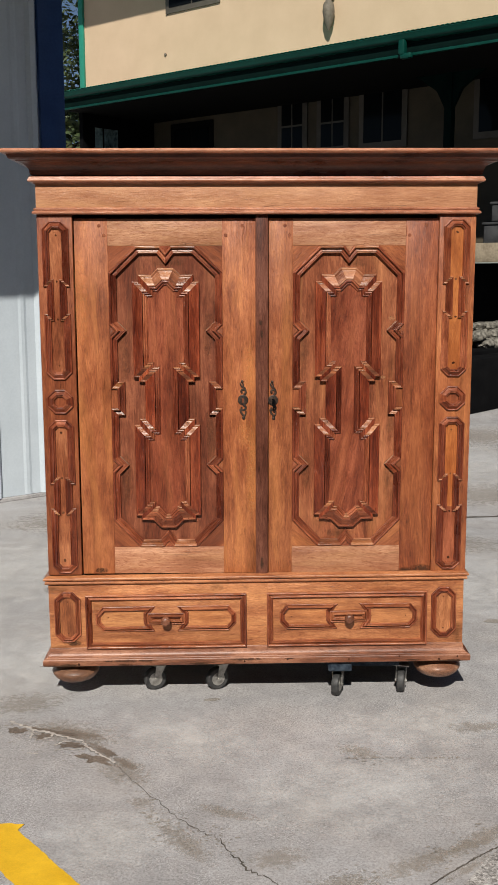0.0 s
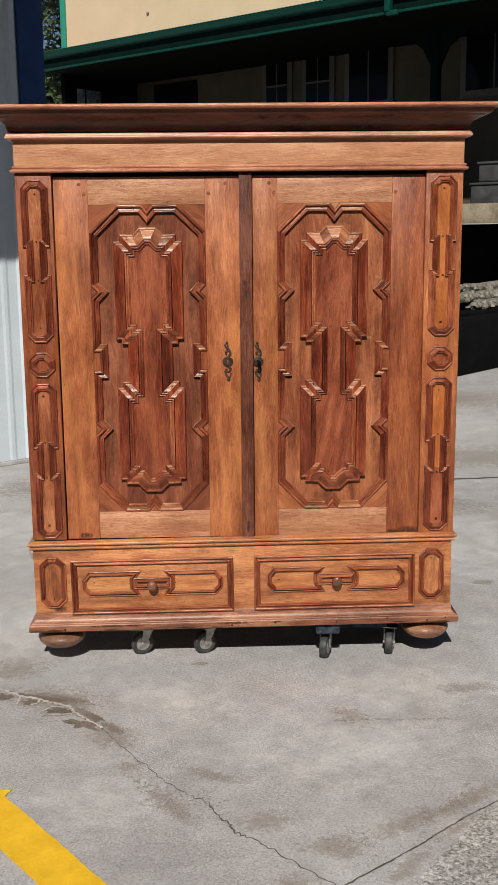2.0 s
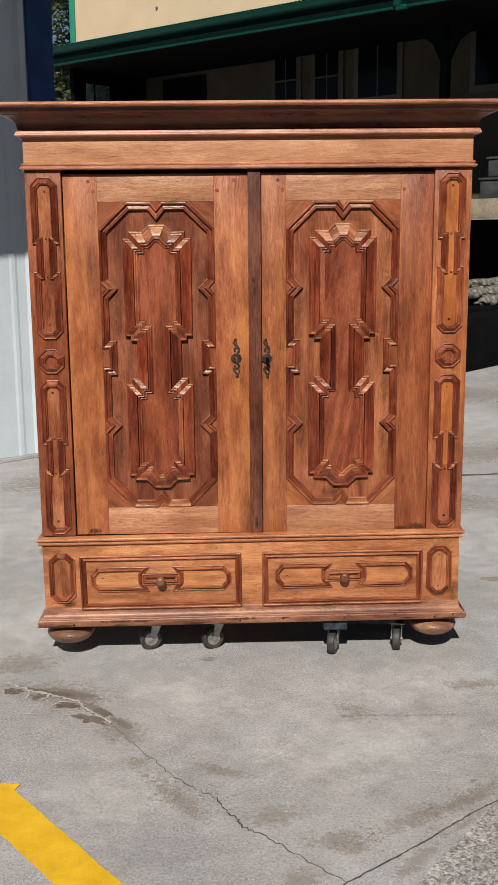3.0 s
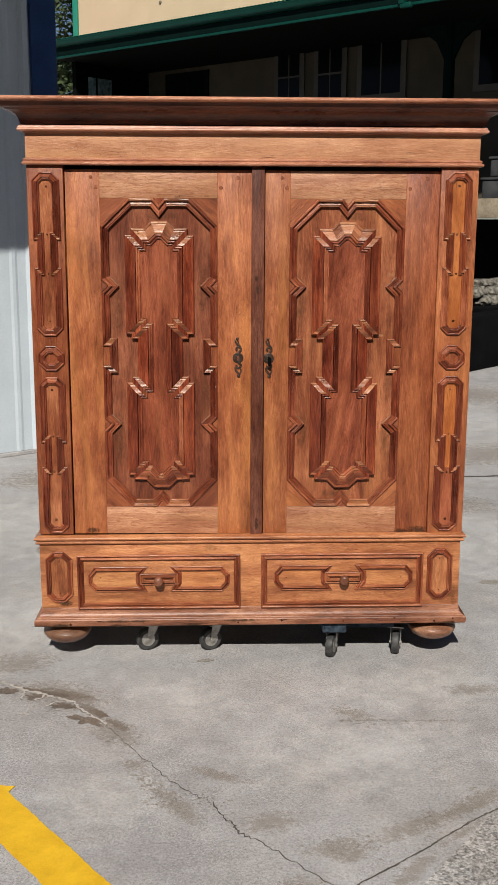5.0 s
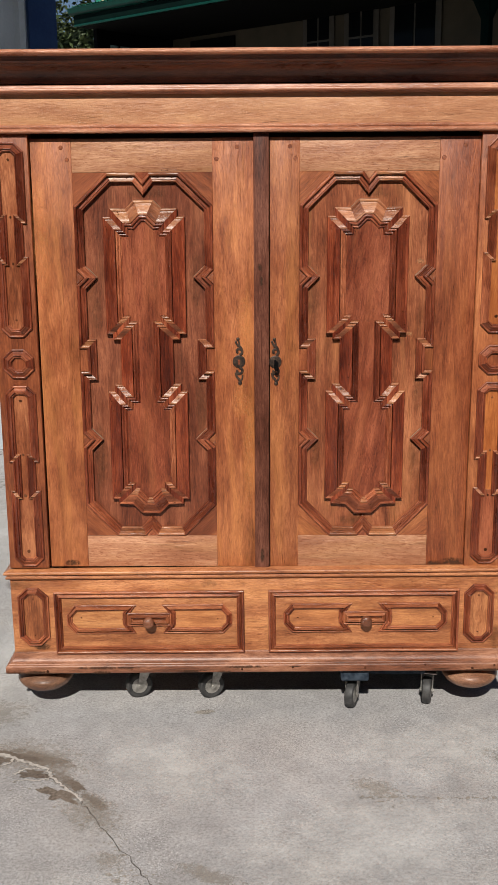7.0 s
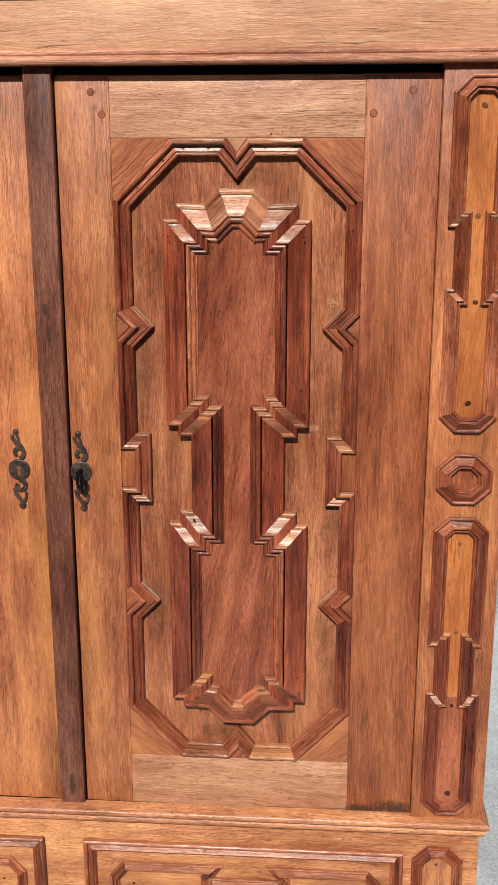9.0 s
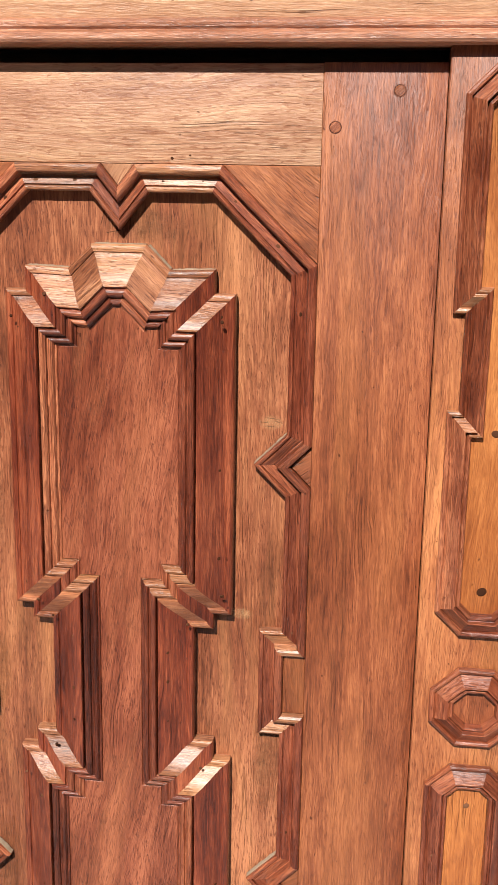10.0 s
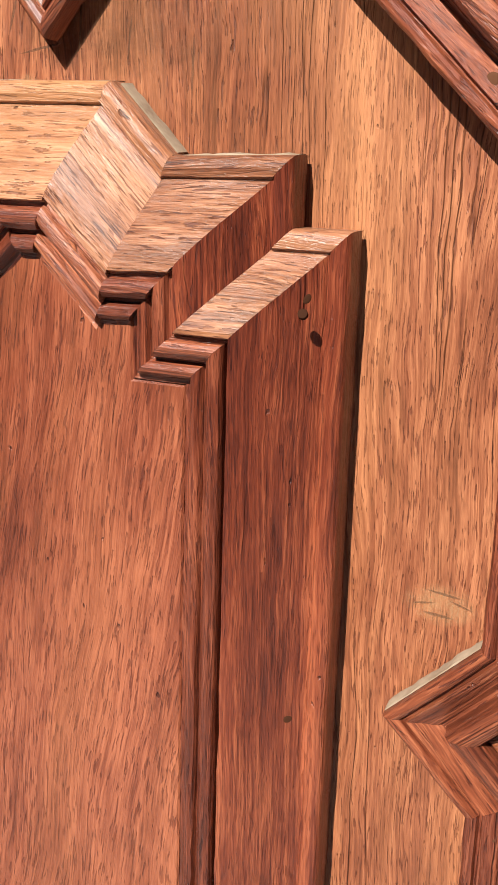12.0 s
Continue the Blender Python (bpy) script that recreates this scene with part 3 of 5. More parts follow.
def scatter(anchors, count, spread, size, z, seed):
    """Many tiny ragged dirt flecks round a few anchors, one mesh."""
    rnd = random.Random(seed)
    out = bmesh.new()
    for step in range(count):
        z += 2e-6
        (ax, ay), (bx, by) = rnd.choice(anchors)
        f = rnd.random()
        x, y = ax + (bx - ax) * f + rnd.gauss(0, spread), ay + (by - ay) * f + rnd.gauss(0, spread)
        r = size * rnd.lognormvariate(0, 0.5)
        n = rnd.randint(5, 8)
        a0 = rnd.uniform(0, 6)
        e = rnd.uniform(0.4, 1.0)
        out.faces.new([out.verts.new((x + r * rnd.uniform(0.6, 1.2) * math.cos(a0 + 6.283 * k / n), y + e * r * rnd.uniform(0.6, 1.2) * math.sin(a0 + 6.283 * k / n), z)) for k in range(n)])
    return out


LEGS = list(zip(CRACK, CRACK[1:]))
DIRT = (("stain", [((-0.95, -0.22), (-0.52, -0.5))], 420, 0.05, 0.0022, 1), ("stain", LEGS[:7], 420, 0.03, 0.0022, 2), ("stain", [((-0.40, -0.84), (-0.25, -1.07))], 330, 0.022, 0.0026, 3), ("stain", [((0.1, -1.23), (0.24, -1.2)), ((0.3, -1.19), (0.62, -0.97))], 420, 0.028, 0.0026, 4), ("stain", [((0.23, -0.43), (0.36, -0.55))], 130, 0.03, 0.002, 5), ("pitting", [((0.216, -0.512), (0.329, -0.508)), ((0.329, -0.508), (0.46, -0.513)), ((0.46, -0.513), (0.612, -0.512))], 150, 0.0035, 0.0021, 6))
for k, (nm, legs, cnt, spr, sz, sd) in enumerate(DIRT):
    tagged(finish(nm, scatter(legs, cnt, spr, sz, 0.0011 + 0.0001 * k, sd), M_STAIN, ground, weld=False), "brown dirt flecks on the concrete", kind="stuff")
for k, (cx, cy, rx, ry) in enumerate([(-0.226, -0.021, 0.03, 0.014), (1.065, 0.845, 0.045, 0.025)]):
    finish("stain", blot(cx, cy, rx, ry, 0.05, 0.0017, k + 20, 48, 0.3), M_STAIN, ground, label="dark oil spot on concrete")


def smear_disc(name, at, mat, parent, label, seg=24):
    """A disc of radius one, laid out by the pose `at`."""
    bm = bmesh.new()
    bm.faces.new([bm.verts.new((math.cos(6.28319 * k / seg), math.sin(6.28319 * k / seg), 0)) for k in range(seg)])
    bm.transform(at)
    ob = finish(name, bm, mat, parent, at, label, weld=False)
    ob.visible_shadow = False
    return ob


def ground_smear(k, cx, cy, rx, ry, turn, mat, label):
    smear_disc("stain", Matrix.Translation((cx, cy, 0.0004 + 0.00005 * k)) @ Matrix.Rotation(turn, 4, "Z") @ Matrix.Diagonal((rx, ry, 1, 1)), mat, ground, label)


PALE = [(0.25, -0.72, 0.5, 0.3, 0.3), (-0.3, -0.35, 0.35, 0.22, -0.5), (0.55, -0.25, 0.45, 0.22, 0.1), (-0.5, -1.0, 0.25, 0.2, 0.4), (-0.95, 0.4, 0.5, 0.4, 0.2), (1.3, 1.4, 0.8, 0.7, 0.1), (-1.3, 1.8, 0.7, 0.8, 0.1), (1.6, 5.0, 1.2, 1.8, 0.2)]
BROWN = [(0.33, -1.33, 0.15, 0.035, 0.86), (0.50, -1.155, 0.14, 0.022, 0.7), (0.515, -1.05, 0.17, 0.035, 0.6), (0.18, -1.26, 0.07, 0.045, 0.3), (-0.72, -0.3, 0.26, 0.13, -0.35), (-0.5, -0.58, 0.16, 0.1, -0.8), (-0.28, -1.02, 0.17, 0.055, -0.95), (-0.17, -0.85, 0.14, 0.04, -0.4), (0.15, -1.23, 0.13, 0.06, 0.1), (0.36, -1.13, 0.2, 0.05, 0.55), (0.58, -1.0, 0.2, 0.05, 0.6), (0.04, -1.39, 0.09, 0.06, 0.0), (-0.02, -1.1, 0.12, 0.07, 0.3), (0.28, -0.46, 0.1, 0.06, -0.6), (0.73, -0.28, 0.16, 0.06, 0.0), (-0.43, -0.79, 0.06, 0.05, -0.4), (-0.92, -0.04, 0.2, 0.13, 0.3), (1.1, 2.2, 0.5, 0.3, 0.2), (1.7, 3.6, 0.9, 0.5, 0.1), (-1.2, 2.9, 0.6, 0.4, 0.6), (2.2, 6.3, 1.0, 0.9, 0.3)]
DARK = [(-0.70, -0.31, 0.17, 0.045, -0.38), (-0.60, -0.43, 0.1, 0.035, -0.8), (-0.5, -0.53, 0.08, 0.03, -0.8)]
count = 0
for group, mat, label in ((PALE, M_PALEWEAR, "pale worn patch of concrete"), (BROWN, M_BROWNDIRT, "brown dirt on concrete"), (DARK, M_DARKDIRT, "dark dirt on concrete")):
    for s in group:
        ground_smear(count, *s, mat, label)
        count += 1
HOLLOWS = [(-0.695, -0.390, 0.054, 0.026, -0.12), (-0.806, -0.321, 0.034, 0.026, 0.1), (-0.608, -0.497, 0.056, 0.028, -0.5), (-0.787, -0.284, 0.115, 0.013, -0.4), (-0.908, -0.277, 0.036, 0.028, -0.2), (-0.570, -0.447, 0.04, 0.02, -0.8)]
for k, (cx, cy, rx, ry, turn) in enumerate(HOLLOWS):
    finish("hollow", blot(cx, cy, rx * 0.9, ry * 0.85, turn, 0.0021 + 0.00003 * k, k + 40, 64, 0.55), M_HOLLOW, ground, label="shallow dirt-filled hollow in the concrete")
VEINS = [[(-0.95, -0.203), (-0.903, -0.234), (-0.847, -0.273), (-0.778, -0.304), (-0.725, -0.333), (-0.666, -0.362), (-0.64, -0.41), (-0.59, -0.468), (-0.535, -0.53)], [(-0.755, -0.395), (-0.728, -0.368), (-0.666, -0.362)], [(-0.64, -0.41), (-0.672, -0.426), (-0.75, -0.43)], [(-0.847, -0.273), (-0.85, -0.319), (-0.848, -0.345)], [(-0.778, -0.304), (-0.775, -0.335), (-0.83, -0.362)], [(-0.80, -0.46), (-0.84, -0.45)]]
for k, way in enumerate(VEINS):
    finish("broken_edge", jag_strip(way, [(0.0066 if k == 0 else 0.004) * (1 - 0.6 * i / len(way)) for i in range(len(way))], 0.0028 + 0.00005 * k, 60 + k, 0.75, 7, 0.004), M_VEIN, ground, label="pale broken concrete edge")
rnd = random.Random(5)
bm = bmesh.new()
near = [Vector((0.321, -1.415)).lerp(Vector((0.560, -1.118)), k / 24 * 8) + Vector((rnd.uniform(-1, 1), rnd.uniform(-1, 1))) * 0.008 for k in range(25)]
tops = [bm.verts.new((p.x, p.y, 0.0018)) for p in near]
lows = [bm.verts.new((p.x + 1.2, p.y - 1.4, 0.0018)) for p in near]
for k in range(24):
    bm.faces.new((tops[k], lows[k], lows[k + 1], tops[k + 1]))
tagged(finish("pavement", bm, M_ROUGH), "rough exposed-aggregate concrete slab beyond the joint", "pavement", kind="structure")

# painted yellow stripe with ragged ends
bm = bmesh.new()
rnd = random.Random(3)
d2, n2, st = Vector((0.62, -0.785)), Vector((-0.785, -0.62)), Vector((-0.80, -0.905))
def ragged(k):
    return 0.004 * noise.noise(Vector((k * 0.31, 1.7, 0))) + rnd.uniform(-0.0016, 0.0016)


up = [st + d2 * (0.085 + k * 0.015) + n2 * ragged(k) for k in range(150)]
lo = [st + d2 * (k * 0.015) + n2 * (0.132 + ragged(k + 400)) for k in range(156)]
end = [st + n2 * 0.132 - d2 * 0.01, st + n2 * 0.1 - d2 * 0.03, st + n2 * 0.06 - d2 * 0.015, st + n2 * 0.03 - d2 * 0.02, Vector((-0.803, -0.903)), Vector((-0.78, -0.909)), Vector((-0.757, -0.909)), Vector((-0.77, -0.942))]
for loop in [up + lo[::-1] + end]:
    bm.faces.new([bm.verts.new((p.x, p.y, 0.0032)) for p in loop])
tagged(finish("painted_stripe", bm, M_YELLOW), "yellow painted parking stripe on the concrete", "road marking", kind="structure")

# ---- the wardrobe ----
XL, XR = -0.826, 0.722          # outer edges of the front
FACE = -0.014                   # face of the corner posts and base
DEPTH = 0.56
wardrobe = thing("wardrobe", "large carved oak two-door baroque wardrobe standing on dollies", "wardrobe", Matrix.Translation((-0.05, 0.0, 0.11)))
SLOPE = 0.0075
BASE = Matrix.Translation((-0.05, 0, 0)) @ Matrix.Rotation(-SLOPE, 4, "Y") @ Matrix.Translation((0.05, 0, 0))
BASE_FRONT = BASE @ FRONT


def at_height(h, tf=FRONT):
    """The plan of a face lying h metres in front of y = 0."""
    return tf @ Matrix.Translation((0, 0, h))


# carcass
board("side_panel", XL + 0.004, XL + 0.03, 0.17, 1.93, 0.0, DEPTH, M_STILE, wardrobe)
board("side_panel", XR - 0.03, XR - 0.004, 0.17, 1.93, 0.0, DEPTH, M_STILE, wardrobe)
board("back_panel", XL + 0.03, XR - 0.03, 0.17, 1.93, DEPTH - 0.02, DEPTH, M_DARKWOOD, wardrobe)
board("top_panel", XL - 0.05, XR + 0.05, 1.985, 1.996, -0.012, DEPTH, M_DARKWOOD, wardrobe, "x")
board("bottom_panel", XL + 0.03, XR - 0.03, 0.165, 0.19, 0.0, DEPTH - 0.02, M_DARKWOOD, wardrobe, "x")
board("head_rail", XL + 0.03, XR - 0.03, 1.76, 1.89, 0.04, 0.07, M_DARKWOOD, wardrobe, "x")
board("inner_rail", XL + 0.03, XR - 0.03, 0.47, 0.495, 0.012, 0.2, M_DARKWOOD, wardrobe, "x")

# frieze and cornice
board("frieze", XL, XR, 1.80, 1.94, -0.016, 0.03, M_FRIEZE, wardrobe, "x", 0.001)


def three_sides(x0, x1, y0, y1):
    """Way round the front, from the right-hand return to the left-hand one, with the outside to the left of it reversed."""
    return [(x0, y1), (x0, y0), (x1, y0), (x1, y1)]


def ring_moulding(name, x0, x1, y0, profile, mat, tf=None, label=""):
    """profile: (projection, z) from bottom to top."""
    prof = list(profile)
    pts = three_sides(x0, x1, y0, DEPTH)
    P2 = [Vector(p) for p in pts]
    for i in range(3):
        A, B = P2[i], P2[i + 1]
        d = (B - A).normalized()
        rn = Vector((d.y, -d.x))

        def mit(j):
            if j in (0, 3):
                e = (P2[1] - P2[0]).normalized() if j == 0 else (P2[3] - P2[2]).normalized()
                return Vector((e.y, -e.x))
            a, b = (P2[j] - P2[j - 1]).normalized(), (P2[j + 1] - P2[j]).normalized()
            s = Vector((a.y, -a.x)) + Vector((b.y, -b.x))
            return s / s.dot(Vector((b.y, -b.x)))

        ring = prof + [(-0.012, prof[-1][1]), (-0.012, prof[0][1])]
        bm = bmesh.new()
        ra = [bm.verts.new((*(A + mit(i) * u), z)) for u, z in ring]
        rb = [bm.verts.new((*(B + mit(i + 1) * u), z)) for u, z in ring]
        k = len(ring)
        for j in range(k):
            bm.faces.new((ra[j], ra[(j + 1) % k], rb[(j + 1) % k], rb[j]))
        bm.faces.new(ra)
        bm.faces.new(rb[::-1])
        fr = grain_frame((*((A + B) / 2), prof[0][1]), (*d, 0), (*rn, 0))
        if tf:
            bm.transform(tf)
            fr = tf @ fr
        finish(name, bm, mat, wardrobe, fr, label, sharp=0.5)


def arc(cx, cy, r, a0, a1, n=6, ry=None):
    return [(cx + r * math.cos(radians(a0 + (a1 - a0) * k / n)), cy + (ry or r) * math.sin(radians(a0 + (a1 - a0) * k / n))) for k in range(n + 1)]


# lower bead of the frieze
ring_moulding("moulding", XL, XR, -0.016, [(0.0, 1.799), (0.006, 1.799)] + arc(0.008, 1.8045, 0.0055, -90, 90, 5) + [(0.0065, 1.811)] + arc(0.003, 1.8165, 0.0048, -60, 90, 4) + [(0.0, 1.823)], M_BEAD)
# bead under the crown
ring_moulding("moulding", XL, XR, -0.016, [(0.0, 1.904), (0.005, 1.904), (0.006, 1.9075), (0.013, 1.9085)] + arc(0.0165, 1.9145, 0.006, -90, 60, 5) + [(0.019, 1.9215), (0.018, 1.926), (0.012, 1.9285), (0.0, 1.930)], M_BEAD)
# crown: cove, ogee and top bead; the cove's shade is in its darker oak
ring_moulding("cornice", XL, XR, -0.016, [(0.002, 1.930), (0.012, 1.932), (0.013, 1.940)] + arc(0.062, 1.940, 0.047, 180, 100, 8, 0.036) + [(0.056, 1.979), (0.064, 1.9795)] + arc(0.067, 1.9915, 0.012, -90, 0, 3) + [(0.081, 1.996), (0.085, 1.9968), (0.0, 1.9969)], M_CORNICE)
ring_moulding("top_bead", XL, XR, -0.016, [(0.0, 1.9972), (0.085, 1.9972), (0.096, 1.9995)] + arc(0.096, 2.0065, 0.0068, -80, 90, 5) + [(0.0, 2.0135)], M_BEAD)

# corner posts with applied mouldings
END_PROFILE = [(0.0, 0.001)] + arc(0.003, 0.005, 0.003, 180, 50, 3) + [(0.0052, 0.0068), (0.0058, 0.0035), (0.0068, 0.0045), (0.0125, 0.0145), (0.0142, 0.0145), (0.0146, 0.0095), (0.0154, 0.0092)] + arc(0.0176, 0.0095, 0.002, 160, 10, 3) + [(0.0202, 0.0062), (0.0208, 0.003), (0.0214, 0.001)]
POST_PROFILE = [(0.0012, -0.001), (0.0012, 0.0018), (0.0, 0.0022), (0.0, 0.005)] + arc(0.003, 0.005, 0.003, 180, 50, 3) + [(0.0054, 0.0068), (0.006, 0.0038), (0.0072, 0.0046), (0.0150, 0.0128), (0.0172, 0.0150), (0.0186, 0.0150), (0.0190, 0.0098), (0.0200, 0.0094)] + arc(0.0226, 0.0096, 0.0024, 160, 10, 3) + [(0.0255, 0.0062), (0.0260, 0.003), (0.0266, 0.001)]


def mirrored(half):
    """Closed clockwise outline from its right-hand half, given from top to bottom."""
    return [(x, z) for x, z in half] + [(-x, z) for x, z in half[::-1]]


def moved(pts, cx, dz=0.0):
    return [(x + cx, z + dz) for x, z in pts]


def applied(outline, width, profile, ring_mat, inner_mat, parent, plane, inner_h, mats=None, angle=90.0, label=""):
    sweep("moulding", outline, profile, ring_mat, parent, plane, mats=mats)
    poly_piece("inlay", offset_pts(outline, width - 0.002), -0.002, inner_h, inner_mat, parent, plane, angle, label=label)


def clipped(pts, z, below):
    """The part of an outline below, or above, the height z."""
    out = []
    for p, q in zip(pts, pts[1:] + pts[:1]):
        inside = (p[1] <= z) == below
        if inside:
            out.append(p)
        if ((q[1] <= z) == below) != inside:
            f = (z - p[1]) / (q[1] - p[1])
            out.append((p[0] + (q[0] - p[0]) * f, z))
    return out


def corner_post(x0, x1, cx, dz):
    post = board("corner_post", x0, x1, 0.492, 1.800, FACE, 0.04, M_STILE_TAN if cx > 0 else M_STILE, wardrobe, "z", 0.002)
    plane = at_height(-FACE)
    up = mirrored([(0.021, 1.783), (0.047, 1.757), (0.047, 1.556), (0.0355, 1.556), (0.0355, 1.461), (0.047, 1.461), (0.047, 1.251), (0.021, 1.2255)])
    oct_ = mirrored([(0.0185, 1.19), (0.0465, 1.164), (0.0465, 1.128), (0.0185, 1.102)])
    low = mirrored([(0.021, 1.079), (0.0465, 1.055), (0.0465, 0.8425), (0.0345, 0.8425), (0.0345, 0.753), (0.0465, 0.753), (0.0465, 0.532), (0.02, 0.507)])
    low_at = moved(low, cx, dz)

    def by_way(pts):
        # light caught by the short steps is given as paler crest wood
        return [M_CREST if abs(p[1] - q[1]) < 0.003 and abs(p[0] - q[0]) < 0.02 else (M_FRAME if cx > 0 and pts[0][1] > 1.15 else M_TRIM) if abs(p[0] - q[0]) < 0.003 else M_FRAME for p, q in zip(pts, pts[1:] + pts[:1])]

    for outline, wd in ((up, 0.0266), (oct_, 0.0255), (low, 0.0266)):
        if outline is low and cx > 0:
            sweep("moulding", low_at, POST_PROFILE, M_FRAME, post, plane, mats=by_way(low_at))
            inner = offset_pts(low_at, wd - 0.002)
            poly_piece("inlay", clipped(inner, 0.745, False), -0.002, 0.004, M_ORANGE, post, plane, 90)
            poly_piece("inlay", clipped(inner, 0.745, True), -0.002, 0.004, M_CENTRE, post, plane, 90)
            continue
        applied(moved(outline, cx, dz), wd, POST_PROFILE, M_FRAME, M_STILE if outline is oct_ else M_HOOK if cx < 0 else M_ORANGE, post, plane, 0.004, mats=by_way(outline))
    for z in (1.735, 1.575, 1.44, 1.275, 1.035, 0.865, 0.735, 0.55):
        nail(cx + 0.002 * math.sin(z * 40), z + dz, 0.0044, post, plane, 0.0056)
    for z in (1.70, 1.52, 1.38, 1.0, 0.8, 0.62):
        for s in (-1, 1):
            w = 0.0335 if abs(z - 1.52) > 0.05 and abs(z - 0.8) > 0.05 else 0.0215
            nail(cx + s * w, z + dz + 0.03 * math.sin(z * 31 + s), 0.0105, post, plane, 0.0022)
    return post


corner_post(0.5931, XR, 0.6555, 0.0)
corner_post(XL, -0.7025, -0.762, -0.007)

# doors
FIELD = -0.015                  # the sunk field, behind the rails
FRAME_PROFILE = [(0.0, 0.0155)] + arc(0.0048, 0.0155, 0.0048, 170, 15, 5, 0.0048) + [(0.0096, 0.0138), (0.0102, 0.0098), (0.0114, 0.0096), (0.0126, 0.0104), (0.0165, 0.0114), (0.0200, 0.0130), (0.0206, 0.0112), (0.0214, 0.0112)] + arc(0.0240, 0.0112, 0.0026, 170, 25, 4) + [(0.0266, 0.0105), (0.0268, 0.003), (0.0256, 0.0026), (0.0256, 0.0)]
CUSHION_PROFILE = [(0.0012, 0.0), (0.0012, 0.003), (0.0, 0.0036), (0.0, 0.0138)] + arc(0.0038, 0.0138, 0.0038, 180, 65, 5) + [(0.0066, 0.0172), (0.0073, 0.0158), (0.0082, 0.0159), (0.012, 0.0182), (0.017, 0.0224), (0.023, 0.0270), (0.029, 0.0308), (0.0345, 0.0330), (0.0362, 0.0330), (0.0368, 0.0314), (0.0370, 0.012)]
BEAD_PROFILE = [(0.0384, 0.012), (0.0386, 0.0298)] + arc(0.0418, 0.0298, 0.0032, 170, 20, 4) + [(0.0456, 0.0298), (0.0458, 0.0266), (0.0474, 0.0264)] + arc(0.0502, 0.0264, 0.0027, 165, 15, 4) + [(0.0532, 0.0262), (0.0536, 0.0243), (0.0556, 0.0242), (0.0566, 0.0215)]


def dust_line(A, B, h0, h1, parent, plane, seed):
    """Dust lying along the upper edge of a moulding, between two points of the face's plan."""
    rnd = random.Random(seed)
    A, B = Vector(A), Vector(B)
    n = max(4, int((B - A).length / 0.003))
    side = Vector((-(B - A).y, (B - A).x)).normalized()
    bm = bmesh.new()
    rows = []
    for k in range(n + 1):
        p = A.lerp(B, k / n)
        thick = rnd.uniform(0.0003, 0.0011)
        rows.append([bm.verts.new(plane @ Vector((q.x, q.y, h))) for q, h in ((p, h0 + rnd.uniform(0, 0.002)), (p + side * thick, h0 + 0.001), (p + side * thick * 0.6, h1 - rnd.uniform(0, 0.0015)), (p, h1))])
    for r, q in zip(rows, rows[1:]):
        for j in range(4):
            bm.faces.new((r[j], r[(j + 1) % 4], q[(j + 1) % 4], q[j]))
    bm.faces.new(rows[0])
    bm.faces.new(rows[-1][::-1])
    finish("dust", bm, M_DUST, parent, label="pale dust settled on the moulding")


